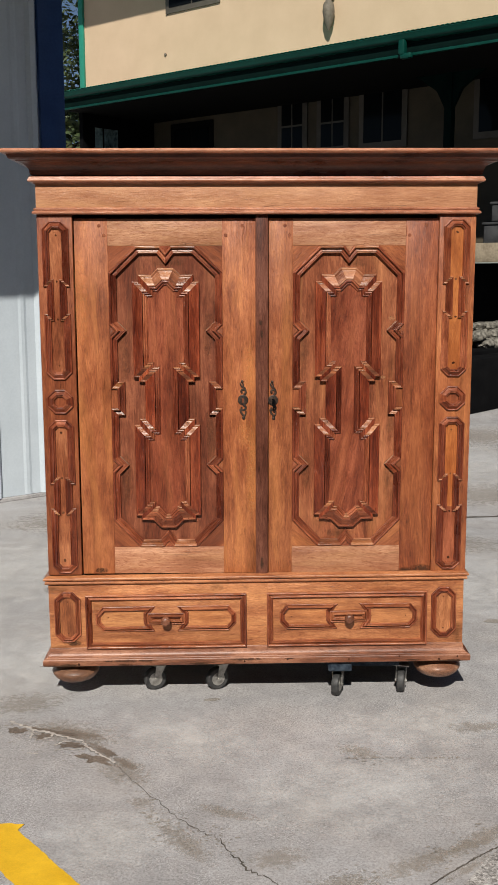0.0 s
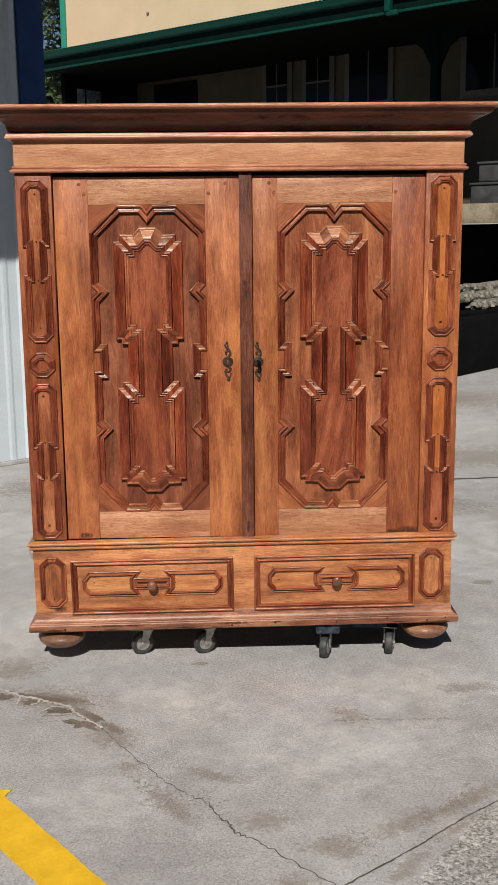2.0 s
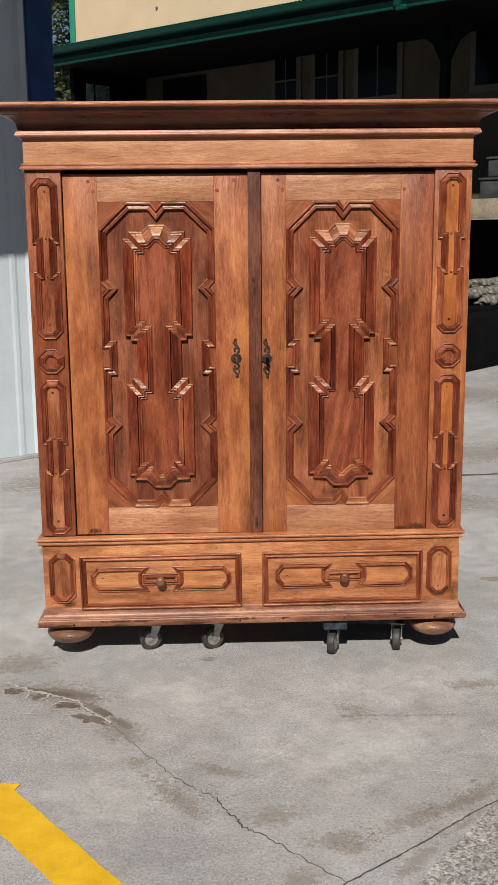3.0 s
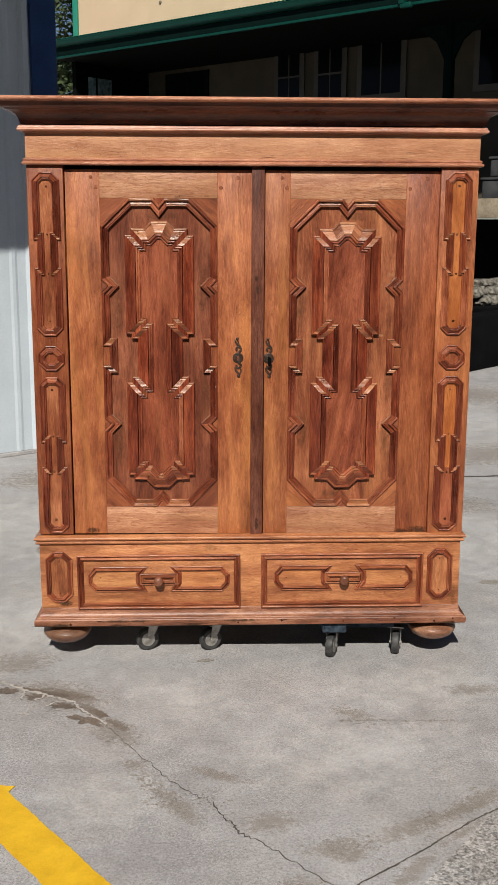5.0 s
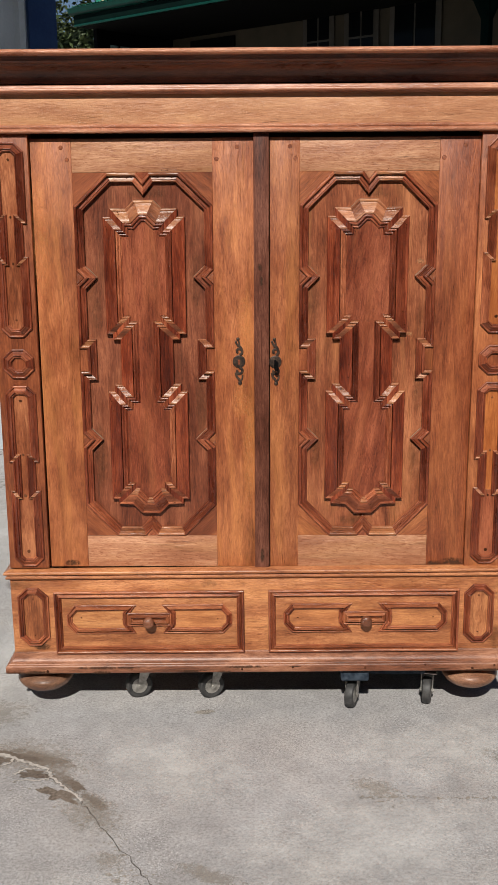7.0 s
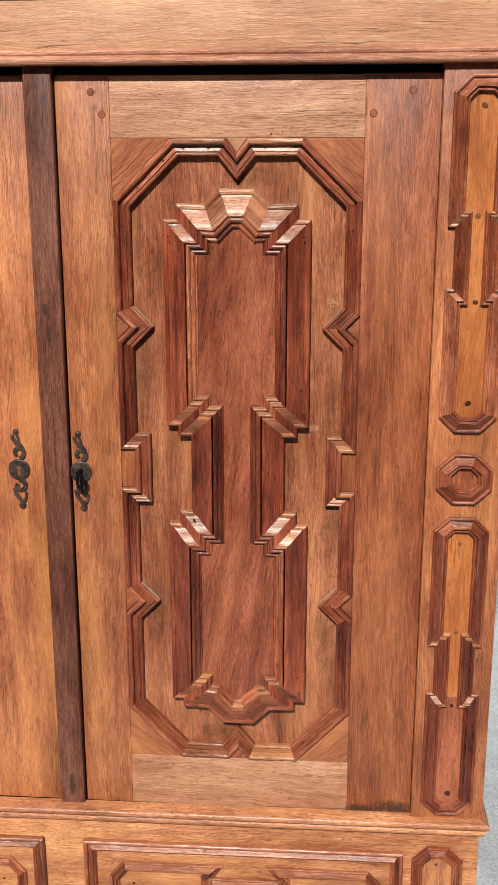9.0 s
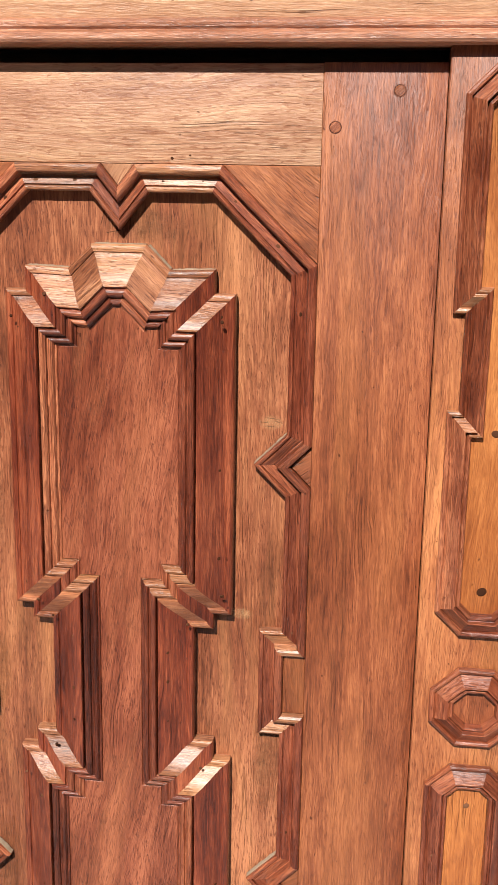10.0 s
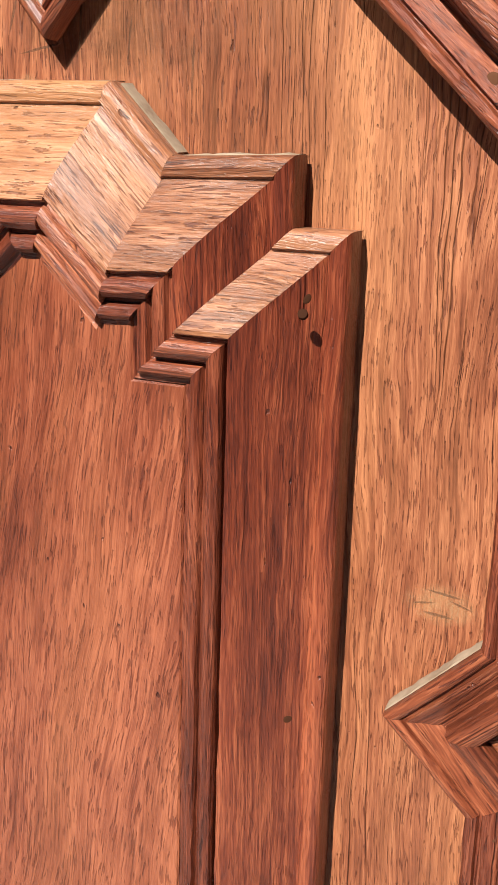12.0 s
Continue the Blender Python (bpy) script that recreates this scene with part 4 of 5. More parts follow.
def door(name, x0, x1, cx, hw, swap, label):
    plane = at_height(FIELD)
    d = board(name, cx - hw - 0.02, cx + hw + 0.02, 0.56, 1.72, -FIELD, 0.035, M_FIELD if swap else M_FIELD_RED, wardrobe, "z", 0.0, label=label)
    stiles = [board("stile", x0, cx - hw, 0.492, 1.786, 0.0, 0.035, M_STILE_TAN, d, "z", 0.0012),
              board("stile", cx + hw, x1, 0.492, 1.786, 0.0, 0.035, M_STILE if swap else M_STILE_TAN, d, "z", 0.0012)]
    board("rail", cx - hw, cx + hw, 1.6915, 1.785, 0.0006, 0.035, M_RAIL, d, "x", 0.001, label="pale oak rail")
    board("rail", cx - hw, cx + hw, 0.492, 0.593, 0.0006, 0.035, M_RAIL, d, "x", 0.001, label="pale oak rail")
    c = 0.105
    T, Bm = 1.691, 0.5935
    half = [(0.0, T - 0.0215), (0.0175, T), (c, T), (hw, T - 0.094), (hw, 1.4135), (hw - 0.0225, 1.391), (hw, 1.3685), (hw, 1.181), (hw - 0.024, 1.181), (hw - 0.024, 1.112), (hw, 1.112),
            (hw, 0.923), (hw - 0.0225, 0.9005), (hw, 0.878), (hw, Bm + 0.1), (c, Bm), (0.0175, Bm), (0.0, Bm + 0.0215)]
    outline = half + [(-x, z) for x, z in half[-2:0:-1]]
    fm = []
    # level lengths get the pale wood, so the light on them is painted in
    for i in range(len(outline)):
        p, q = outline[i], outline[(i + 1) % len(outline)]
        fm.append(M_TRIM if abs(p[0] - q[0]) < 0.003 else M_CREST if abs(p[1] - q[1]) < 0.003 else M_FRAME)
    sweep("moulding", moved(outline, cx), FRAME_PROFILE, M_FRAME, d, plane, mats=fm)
    for s in (-1, 1):
        k = s * 1.0
        for pts, ang in (([(c, T), (hw, T), (hw, T - 0.094)], -42), ([(hw, Bm + 0.1), (hw, Bm), (c, Bm)], 42)):
            poly_piece("spandrel", [(cx + k * x, z) for x, z in pts], -0.002, 0.0142, M_STILE_TAN if swap else M_STILE, d, plane, ang * s, label="triangular oak corner fillet")
        for zc in (1.391, 0.9005):
            poly_piece("fillet", [(cx + s * hw, zc + 0.0215), (cx + s * hw, zc - 0.0215), (cx + s * (hw - 0.0215), zc)], -0.002, 0.013, M_STILE, d, plane, 30)
        poly_piece("fillet", [(cx + s * hw, 1.1805), (cx + s * hw, 1.1125), (cx + s * (hw - 0.0238), 1.1125), (cx + s * (hw - 0.0238), 1.1805)], -0.002, 0.0125, M_STILE, d, plane, 90)
    poly_piece("fillet", [(cx - 0.017, T), (cx + 0.017, T), (cx, T - 0.021)], -0.002, 0.0145, M_RAIL if swap else M_FRAME, d, plane, 60)
    poly_piece("fillet", [(cx - 0.017, Bm), (cx + 0.017, Bm), (cx, Bm + 0.021)], -0.002, 0.0145, M_FRAME, d, plane, 60)
    # raised cushion with a stepped outline
    half = [(0.0285, 1.6130), (0.0525, 1.5885), (0.0985, 1.5900), (0.0985, 1.566), (0.1195, 1.566), (0.1195, 1.2235), (0.1005, 1.2235), (0.1005, 1.2065), (0.079, 1.2065),
            (0.079, 1.0725), (0.1005, 1.0725), (0.1005, 1.05), (0.1195, 1.05), (0.1195, 0.712), (0.1005, 0.712), (0.1005, 0.696), (0.056, 0.694), (0.0275, 0.6655)]
    outline = moved(mirrored(half), cx)
    n = len(half)
    mats, beads = [], []
    # wood picked by facing: sunlight on each length is put into its colour
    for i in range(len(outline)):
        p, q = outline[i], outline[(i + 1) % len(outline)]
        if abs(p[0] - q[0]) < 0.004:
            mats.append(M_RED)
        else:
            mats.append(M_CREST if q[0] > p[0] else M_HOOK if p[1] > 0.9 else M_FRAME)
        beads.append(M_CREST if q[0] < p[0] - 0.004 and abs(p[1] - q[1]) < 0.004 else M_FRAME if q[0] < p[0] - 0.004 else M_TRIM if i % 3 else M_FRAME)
    # the crest is carved from wider stock than the rest
    last = len(outline) - 1
    wider = {last: 1.13, 0: 1.1, last - 1: 1.1, 1: 1.06, last - 2: 1.06}

    def widened(profile, i):
        return [(u * wider.get(i, 1.0), h) for u, h in profile]

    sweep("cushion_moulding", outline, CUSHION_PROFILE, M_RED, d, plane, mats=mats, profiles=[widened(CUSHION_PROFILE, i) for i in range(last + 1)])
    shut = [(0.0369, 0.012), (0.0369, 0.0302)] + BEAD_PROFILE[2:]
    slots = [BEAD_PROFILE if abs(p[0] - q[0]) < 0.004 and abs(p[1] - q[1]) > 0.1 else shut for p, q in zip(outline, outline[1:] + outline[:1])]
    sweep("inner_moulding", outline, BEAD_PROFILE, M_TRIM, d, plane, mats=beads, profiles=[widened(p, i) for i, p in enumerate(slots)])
    poly_piece("centre_panel", offset_pts(outline, 0.0562), -0.002, 0.0240, M_CENTRE, d, plane, 81 if swap else 91, label="reddish walnut centre panel")
    # dust on the upper edges
    for i in (last - 1, last, 0, 1, last - 2):
        a, b = Vector(outline[i]), Vector(outline[(i + 1) % len(outline)])
        dust_line(a.lerp(b, 0.03), a.lerp(b, 0.97), 0.0, 0.0085, d, plane, i)
    for k, zc in enumerate((1.391, 0.9005)):
        dust_line((cx - hw + 0.0272, zc + 0.0332), (cx - hw + 0.0598, zc + 0.0006), 0.001, 0.0092, d, plane, 50 + k)
        dust_line((cx + hw - 0.0598, zc + 0.0006), (cx + hw - 0.0272, zc + 0.0332), 0.001, 0.0092, d, plane, 60 + k)
    # pins and pegs
    rnd = random.Random(len(name) + int(cx * 100))
    for i, (a, b) in enumerate(zip(outline, outline[1:] + outline[:1])):
        ln = math.hypot(b[0] - a[0], b[1] - a[1])
        dx, dz = (b[0] - a[0]) / ln, (b[1] - a[1]) / ln
        for f in ([0.5] if ln < 0.06 else [0.12, 0.5, 0.86]):
            if ln < 0.06 and rnd.random() < 0.45:
                continue
            f += rnd.uniform(-0.07, 0.07)
            u = 0.026 if ln < 0.3 else rnd.choice((0.0135, 0.026))
            nail(a[0] + dx * ln * f + dz * u, a[1] + dz * ln * f - dx * u, 0.0290 if u > 0.02 else 0.0194, d, plane, 0.0023, (-dz * 0.72, dx * 0.72) if u > 0.02 else (-dz * 0.86, dx * 0.86))
    for s in (-1, 1):
        for x, z in ((0.045, T), (0.085, T)):
            nail(cx + s * x, z - 0.0165, 0.0113, d, plane, 0.0028, (0.0, 0.2))
        for f in (0.25, 0.7):
            nail(cx + s * (c + (hw - c) * f - 0.0118), T - 0.094 * f - 0.0112, 0.0113, d, plane, 0.003, (s * 0.15, 0.15))
            nail(cx + s * (c + (hw - c) * f - 0.0118), Bm + 0.1 * f + 0.0112, 0.0113, d, plane, 0.003, (s * 0.15, -0.15))
        for z in (1.56, 1.44, 1.33, 1.22, 1.07, 0.96, 0.84, 0.73):
            nail(cx + s * (hw - 0.0165), z + rnd.uniform(-0.02, 0.02), 0.0113, d, plane, 0.0026, (s * 0.2, 0.0))
        for x, z in ((hw + 0.0125, 1.727), (hw + 0.072 * (1 if s > 0 else 0.4), 1.7605)):
            poly_piece("peg_hole", [(cx + s * x + 0.0063 * math.cos(k * 0.5236), z + 0.0061 * math.sin(k * 0.5236)) for k in range(12)][::-1], 0.010, 0.01512, M_LATH, d, plane, 40, 0.0)
            poly_piece("peg", [(cx + s * x + 0.0056 * math.cos(k * 0.7854), z + 0.0056 * math.sin(k * 0.7854)) for k in range(8)][::-1], 0.010, 0.0155, M_STILE, d, plane, 40, 0.0006)
    for x, z in ((0.056, T + 0.0055), (0.073, T + 0.0055)):
        nail(cx + x, z, 0.0146, d, plane, 0.0018)
    return d


door_l = door("door", -0.6985, -0.0565, -0.3785, 0.2025, False, "left-hung carved oak door, closed")
door_r = door("door", -0.0105, 0.5925, 0.2762, 0.2003, True, "right-hung carved oak door, closed")
board("cover_strip", -0.0580, -0.0132, 0.492, 1.802, -0.012, 0.03, M_LATH, wardrobe, "z", 0.002, label="dark weathered oak cover strip")

# base: waist moulding, drawers, plinth
ring_moulding("waist_moulding", XL, XR, FACE, [(0.0, 0.461), (0.004, 0.461)] + arc(0.0055, 0.4675, 0.006, -90, 90, 6) + [(0.0055, 0.4745), (0.0095, 0.4755)] + arc(0.0105, 0.4825, 0.006, -90, 80, 6) + [(0.003, 0.491), (0.0, 0.4925)], M_BASE, BASE)
board("base_front", XL, XR, 0.19, 0.462, FACE, 0.03, M_BASE, wardrobe, "x", 0.0015, BASE)
ring_moulding("plinth", XL, XR, FACE, [(0.0, 0.149), (0.022, 0.149), (0.0245, 0.151), (0.026, 0.155), (0.0264, 0.168)] + arc(0.0194, 0.170, 0.007, 0, 75, 4) + [(0.0175, 0.1775), (0.0165, 0.1790)] + arc(0.0185, 0.206, 0.0165, 258, 180, 6, 0.027) + [(0.0015, 0.2115), (0.0, 0.214)], M_PLINTH, BASE)
base_plane = at_height(-FACE, BASE_FRONT)
DRAWER_PROFILE = [(0.0016, 0.0), (0.0016, 0.003), (0.0, 0.0034), (0.0, 0.0085)] + arc(0.004, 0.0085, 0.004, 180, 40, 4) + [(0.0074, 0.0102), (0.008, 0.0038), (0.009, 0.0042), (0.0125, 0.0085), (0.0168, 0.0126), (0.0178, 0.0124), (0.0182, 0.0066), (0.019, 0.0066), (0.021, 0.0082), (0.0232, 0.005), (0.0238, 0.001), (0.025, -0.002)]
HOOK_PROFILE = [(0.0014, 0.0), (0.0014, 0.0022), (0.0, 0.0026), (0.0, 0.0055)] + arc(0.0025, 0.0055, 0.0025, 180, 50, 3) + [(0.0046, 0.0074), (0.005, 0.0026), (0.006, 0.0034), (0.0115, 0.0142), (0.013, 0.0142), (0.0134, 0.0076), (0.0142, 0.0074)] + arc(0.0163, 0.0074, 0.002, 160, 20, 3) + [(0.0188, 0.005), (0.0193, 0.001), (0.020, -0.002)]


def drawer(x0, x1, kx, hx, label):
    zt, zb = 0.4195, 0.2105
    dr = board("drawer", x0 + 0.003, x1 - 0.003, zb + 0.003, zt - 0.003, FACE - 0.0015, 0.02, M_BASE, wardrobe, "x", 0.0008, BASE, label=label)
    sweep("moulding", [(x0, zt), (x1, zt), (x1, zb), (x0, zb)], DRAWER_PROFILE, M_FRAME, dr, base_plane, mats=[M_HOOK, M_FRAME])
    zc = 0.3245
    left = [(kx - hx, zc + 0.018), (kx - hx + 0.027, zc + 0.049), (kx - 0.040, zc + 0.049), (kx - 0.0655, zc + 0.0165), (kx - 0.0655, zc - 0.010), (kx - 0.042, zc - 0.048), (kx - hx + 0.027, zc - 0.048), (kx - hx, zc - 0.018)]
    rgt = [(2 * kx - x, z) for x, z in left[::-1]]
    for pts in (left, rgt):
        applied(pts, 0.0195, HOOK_PROFILE, M_FRAME, M_AMBER, dr, base_plane, 0.0035, mats=[M_HOOK if abs(p[1] - q[1]) < 0.004 else M_FRAME for p, q in zip(pts, pts[1:] + pts[:1])], angle=0)
    mid = [(kx - 0.07, zc + 0.022), (kx + 0.07, zc + 0.022), (kx + 0.07, zc - 0.022), (kx - 0.07, zc - 0.022)]
    sweep("moulding", mid, HOOK_PROFILE, M_HOOK, dr, at_height(-FACE + 0.0012, BASE_FRONT))
    turn = base_plane @ Matrix.Translation((kx, zc, 0.004))
    prof = [(0.011, 0.0), (0.0115, 0.004), (0.0095, 0.008), (0.0085, 0.016), (0.0125, 0.021)] + [(0.0168, 0.026), (0.0182, 0.032), (0.0168, 0.038), (0.0125, 0.042), (0.006, 0.044)]
    finish("knob", lathe_bm(prof, 24, turn), M_KNOB, dr, turn, "dark turned wooden knob")
    for s in (-1, 1):
        for x in (hx - 0.045, 0.085):
            nail(kx + s * x, zc, 0.0042, dr, base_plane, 0.003)
        nail(kx + s * 0.15, zt - 0.012, 0.0082, dr, base_plane, 0.0022)
        nail(kx + s * 0.12, zb + 0.012, 0.0082, dr, base_plane, 0.0022)
    return dr


drawer(-0.6905, -0.0905, -0.391, 0.262, "oak drawer with moulded cartouche, closed")
drawer(-0.0145, 0.5855, 0.2915, 0.258, "oak drawer with moulded cartouche, closed")
for cx, w in ((0.648, 0.047), (-0.757, 0.049)):
    pts = mirrored([(0.018, 0.432), (w, 0.403), (w, 0.266), (0.019, 0.237)])
    sweep("moulding", moved(pts, cx), END_PROFILE, M_FRAME, wardrobe, base_plane, mats=[M_FRAME, M_FRAME, M_FRAME, M_FRAME])
    poly_piece("inlay", offset_pts(moved(pts, cx), 0.0195), -0.002, 0.004, M_BASE, wardrobe, base_plane, 90)
    for z in (0.395, 0.27):
        nail(cx, z, 0.0045, wardrobe, base_plane, 0.003)
for x in (-0.72, -0.45, -0.1, 0.06, 0.29, 0.48, 0.63, 0.70):
    nail(x, 0.162 + 0.004 * math.sin(x * 30), 0.0263, wardrobe, base_plane, 0.0058)

# bun feet, hanging clear of the ground
for x, label in ((-0.746, "turned bun foot"), (0.640, "turned bun foot")):
    for y in (0.055, DEPTH - 0.09):
        prof = [(0.05, 0.0), (0.064, 0.004), (0.078, 0.014), (0.087, 0.027), (0.0895, 0.035), (0.0875, 0.042), (0.081, 0.049), (0.062, 0.059), (0.046, 0.066), (0.046, 0.093)]
        m = BASE @ Matrix.Translation((x, y, 0.0705))
        finish("bun_foot", lathe_bm(prof, 40, m), M_FOOT, wardrobe, grain_frame(m @ Vector((0, 0, 0)), (1, 0, 0), (0, -1, 0)), label)


# grime on base and posts
for k, (x, z, rx, rz, h) in enumerate([(-0.735, 0.232, 0.03, 0.014, 0.0012), (-0.79, 0.2, 0.05, 0.03, 0.0016), (0.47, 0.225, 0.05, 0.012, 0.0014), (0.70, 0.25, 0.03, 0.05, 0.0013), (-0.80, 0.44, 0.05, 0.02, 0.0012), (-0.2, 0.44, 0.03, 0.016, 0.0012)]):
    smear_disc("grime", at_height(-FACE + h, BASE_FRONT) @ Matrix.Translation((x, z, 0)) @ Matrix.Diagonal((rx, rz, 1, 1)), M_GRIME if k in (0, 2) else M_BROWNPATCH, wardrobe, "dark grime on the wood")
rnd = random.Random(31)
for k in range(16):
    smear_disc("grime", at_height(-FACE + 0.0266 + 0.00003 * k, BASE_FRONT) @ Matrix.Translation((rnd.uniform(-0.82, 0.7), rnd.choice((0.153, 0.157, 0.169)), 0)) @ Matrix.Diagonal((rnd.uniform(0.02, 0.09), rnd.uniform(0.003, 0.007), 1, 1)), M_GRIME, wardrobe, "dark scuffed edge of the plinth")
for k, (x, z, rx, rz, h) in enumerate([(0.56, 0.505, 0.05, 0.018, 0.0008), (0.50, 0.5, 0.03, 0.012, 0.0009), (-0.63, 0.505, 0.03, 0.012, 0.0008), (-0.040, 1.42, 0.008, 0.012, 0.0125), (-0.035, 1.38, 0.006, 0.02, 0.0126), (-0.035, 0.53, 0.008, 0.03, 0.0127)]):
    smear_disc("grime", at_height(h) @ Matrix.Translation((x, z, 0)) @ Matrix.Diagonal((rx, rz, 1, 1)), M_GRIME, wardrobe, "dark grime on the wood")
# soft brown patches on the sunk fields of both doors
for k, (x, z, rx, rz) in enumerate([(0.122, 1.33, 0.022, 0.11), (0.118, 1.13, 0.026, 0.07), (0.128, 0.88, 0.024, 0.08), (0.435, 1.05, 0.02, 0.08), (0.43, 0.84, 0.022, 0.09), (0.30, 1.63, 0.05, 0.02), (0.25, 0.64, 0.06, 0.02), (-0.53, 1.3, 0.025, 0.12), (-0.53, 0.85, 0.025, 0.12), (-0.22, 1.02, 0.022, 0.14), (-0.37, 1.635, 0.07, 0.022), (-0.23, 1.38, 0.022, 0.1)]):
    smear_disc("stain", at_height(-0.0145 + 0.00003 * k) @ Matrix.Translation((x, z, 0)) @ Matrix.Diagonal((rx, rz, 1, 1)), M_BROWNPATCH, wardrobe, "soft brown patch on the panel")

for x, z, rx, rz, h, mt, lb in ((0.4326, 1.434, 0.016, 0.009, -0.0142, M_KNOT, "pale cracked knot"), (0.262, 1.612, 0.006, 0.005, -0.0142, M_KNOT, "pale cracked knot"), (0.405, 1.22, 0.013, 0.008, -0.0142, M_KNOT, "pale cracked knot"),
                               (-0.072, 0.86, 0.025, 0.2, 0.0009, M_GOLDWEAR, "rubbed golden patch of wood"), (-0.085, 1.25, 0.03, 0.12, 0.0009, M_GOLDWEAR, "rubbed golden patch of wood"), (-0.68, 1.5, 0.03, 0.2, 0.0009, M_GOLDWEAR, "rubbed golden patch of wood"), (-0.1, 1.02, 0.03, 0.07, 0.0011, M_GOLDWEAR, "rubbed golden patch of wood")):
    smear_disc("wear", at_height(h) @ Matrix.Translation((x, z, 0)) @ Matrix.Diagonal((rx, rz, 1, 1)), mt, wardrobe, lb)

for x, z, rx, rz, turn in ((0.4335, 1.4385, 0.0075, 0.0006, -0.12), (0.4318, 1.4300, 0.0062, 0.0008, -0.08), (0.4400, 1.4350, 0.0050, 0.0005, -0.3), (0.4262, 1.4340, 0.0045, 0.0005, 0.15), (0.257, 1.640, 0.012, 0.0007, 1.3), (0.268, 1.625, 0.010, 0.0006, 0.2), (0.285, 1.635, 0.012, 0.0006, 1.5), (0.305, 1.628, 0.010, 0.0005, 1.45), (0.33, 1.617, 0.012, 0.0006, 1.55), (0.31, 1.603, 0.008, 0.0005, 1.5)):
    smear_disc("split", at_height(-0.0138) @ Matrix.Translation((x, z, 0)) @ Matrix.Rotation(turn, 4, "Z") @ Matrix.Diagonal((rx, rz, 1, 1)), M_SPLIT, wardrobe, "fine dark split in the wood")

# iron keyhole plates
def escutcheon(cx, cz, parent, flip=1):
    """Disc with a keyhole between two hooked scrolls that end in small beads."""
    bms = []

    def bar(pts, w0, w1):
        n = len(pts) - 1
        return tube_bm([(cx + flip * x, -0.0016, cz + z) for x, z in pts], lambda f: w0 + (w1 - w0) * f, 8, 0.55)

    def turn_pts(x, z, r0, r1, a0, a1, n=18):
        return [(x + (r0 + (r1 - r0) * k / n) * math.cos(radians(a0 + (a1 - a0) * k / n)), z + (r0 + (r1 - r0) * k / n) * math.sin(radians(a0 + (a1 - a0) * k / n))) for k in range(n + 1)]

    # upper hook, leaf and bead
    bms.append(bar(turn_pts(0.0005, 0.0305, 0.0105, 0.0055, -80, 240), 0.0046, 0.0034))
    bms.append(bar([(0.008, 0.037), (0.004, 0.0445), (-0.003, 0.0495), (-0.008, 0.055), (-0.0085, 0.061)], 0.0042, 0.0028))
    bms.append(bar([(-0.005, 0.046), (0.002, 0.0525), (0.0, 0.059), (-0.002, 0.064)], 0.0034, 0.0022))
    # lower hook and tail
    bms.append(bar(turn_pts(0.0005, -0.0290, 0.0108, 0.0055, 95, 95 - 310), 0.0046, 0.0036))
    bms.append(bar([(-0.0098, -0.033), (-0.0075, -0.045), (0.000, -0.054), (0.004, -0.062)], 0.004, 0.0036))
    bms.append(bar([(0.0105, -0.040), (0.0100, -0.050), (0.006, -0.058)], 0.0026, 0.003))
    for x, z, r in ((-0.0025, 0.0675, 0.0052), (0.0025, -0.0655, 0.0062), (-0.009, 0.060, 0.0036)):
        bms.append(lathe_bm([(r, 0.0), (r, 0.0014), (r * 0.8, 0.003), (r * 0.4, 0.0038)], 14, FRONT @ Matrix.Translation((cx + flip * x, cz + z, 0.0003))))
    bms.append(lathe_bm([(0.0190, 0.0), (0.0190, 0.0016), (0.0178, 0.0028), (0.0168, 0.0030)], 30, FRONT @ Matrix.Translation((cx, cz, 0.0004))))
    e = finish("escutcheon", join_bm(*bms), M_IRON, parent, None, "dark wrought-iron keyhole plate")
    hole = join_bm(lathe_bm([(0.0036, 0.0), (0.0036, 0.0024)], 12, FRONT @ Matrix.Translation((cx, cz + 0.003, 0.0012))), box_bm((cx - 0.0018, -0.0037, cz - 0.010), (cx + 0.0018, -0.0006, cz + 0.002)))
    finish("keyhole", hole, M_BLACK if parent is door_r else M_FRAME, e)
    return e


escutcheon(-0.1035, 1.1405, door_l)
esc = escutcheon(0.0050, 1.1390, door_r)
finish("key", join_bm(tube_bm([(0.0050, -0.002, 1.1445), (0.0050, -0.016, 1.1443), (0.0050, -0.024, 1.1440)], 0.0034, 8), tube_bm([(0.0075 + 0.0036 * math.cos(a), -0.025, 1.1300 + 0.0140 * math.sin(a)) for a in (radians(k * 30) for k in range(13))], 0.0028, 6)), M_BLACK, esc, label="small black iron key")

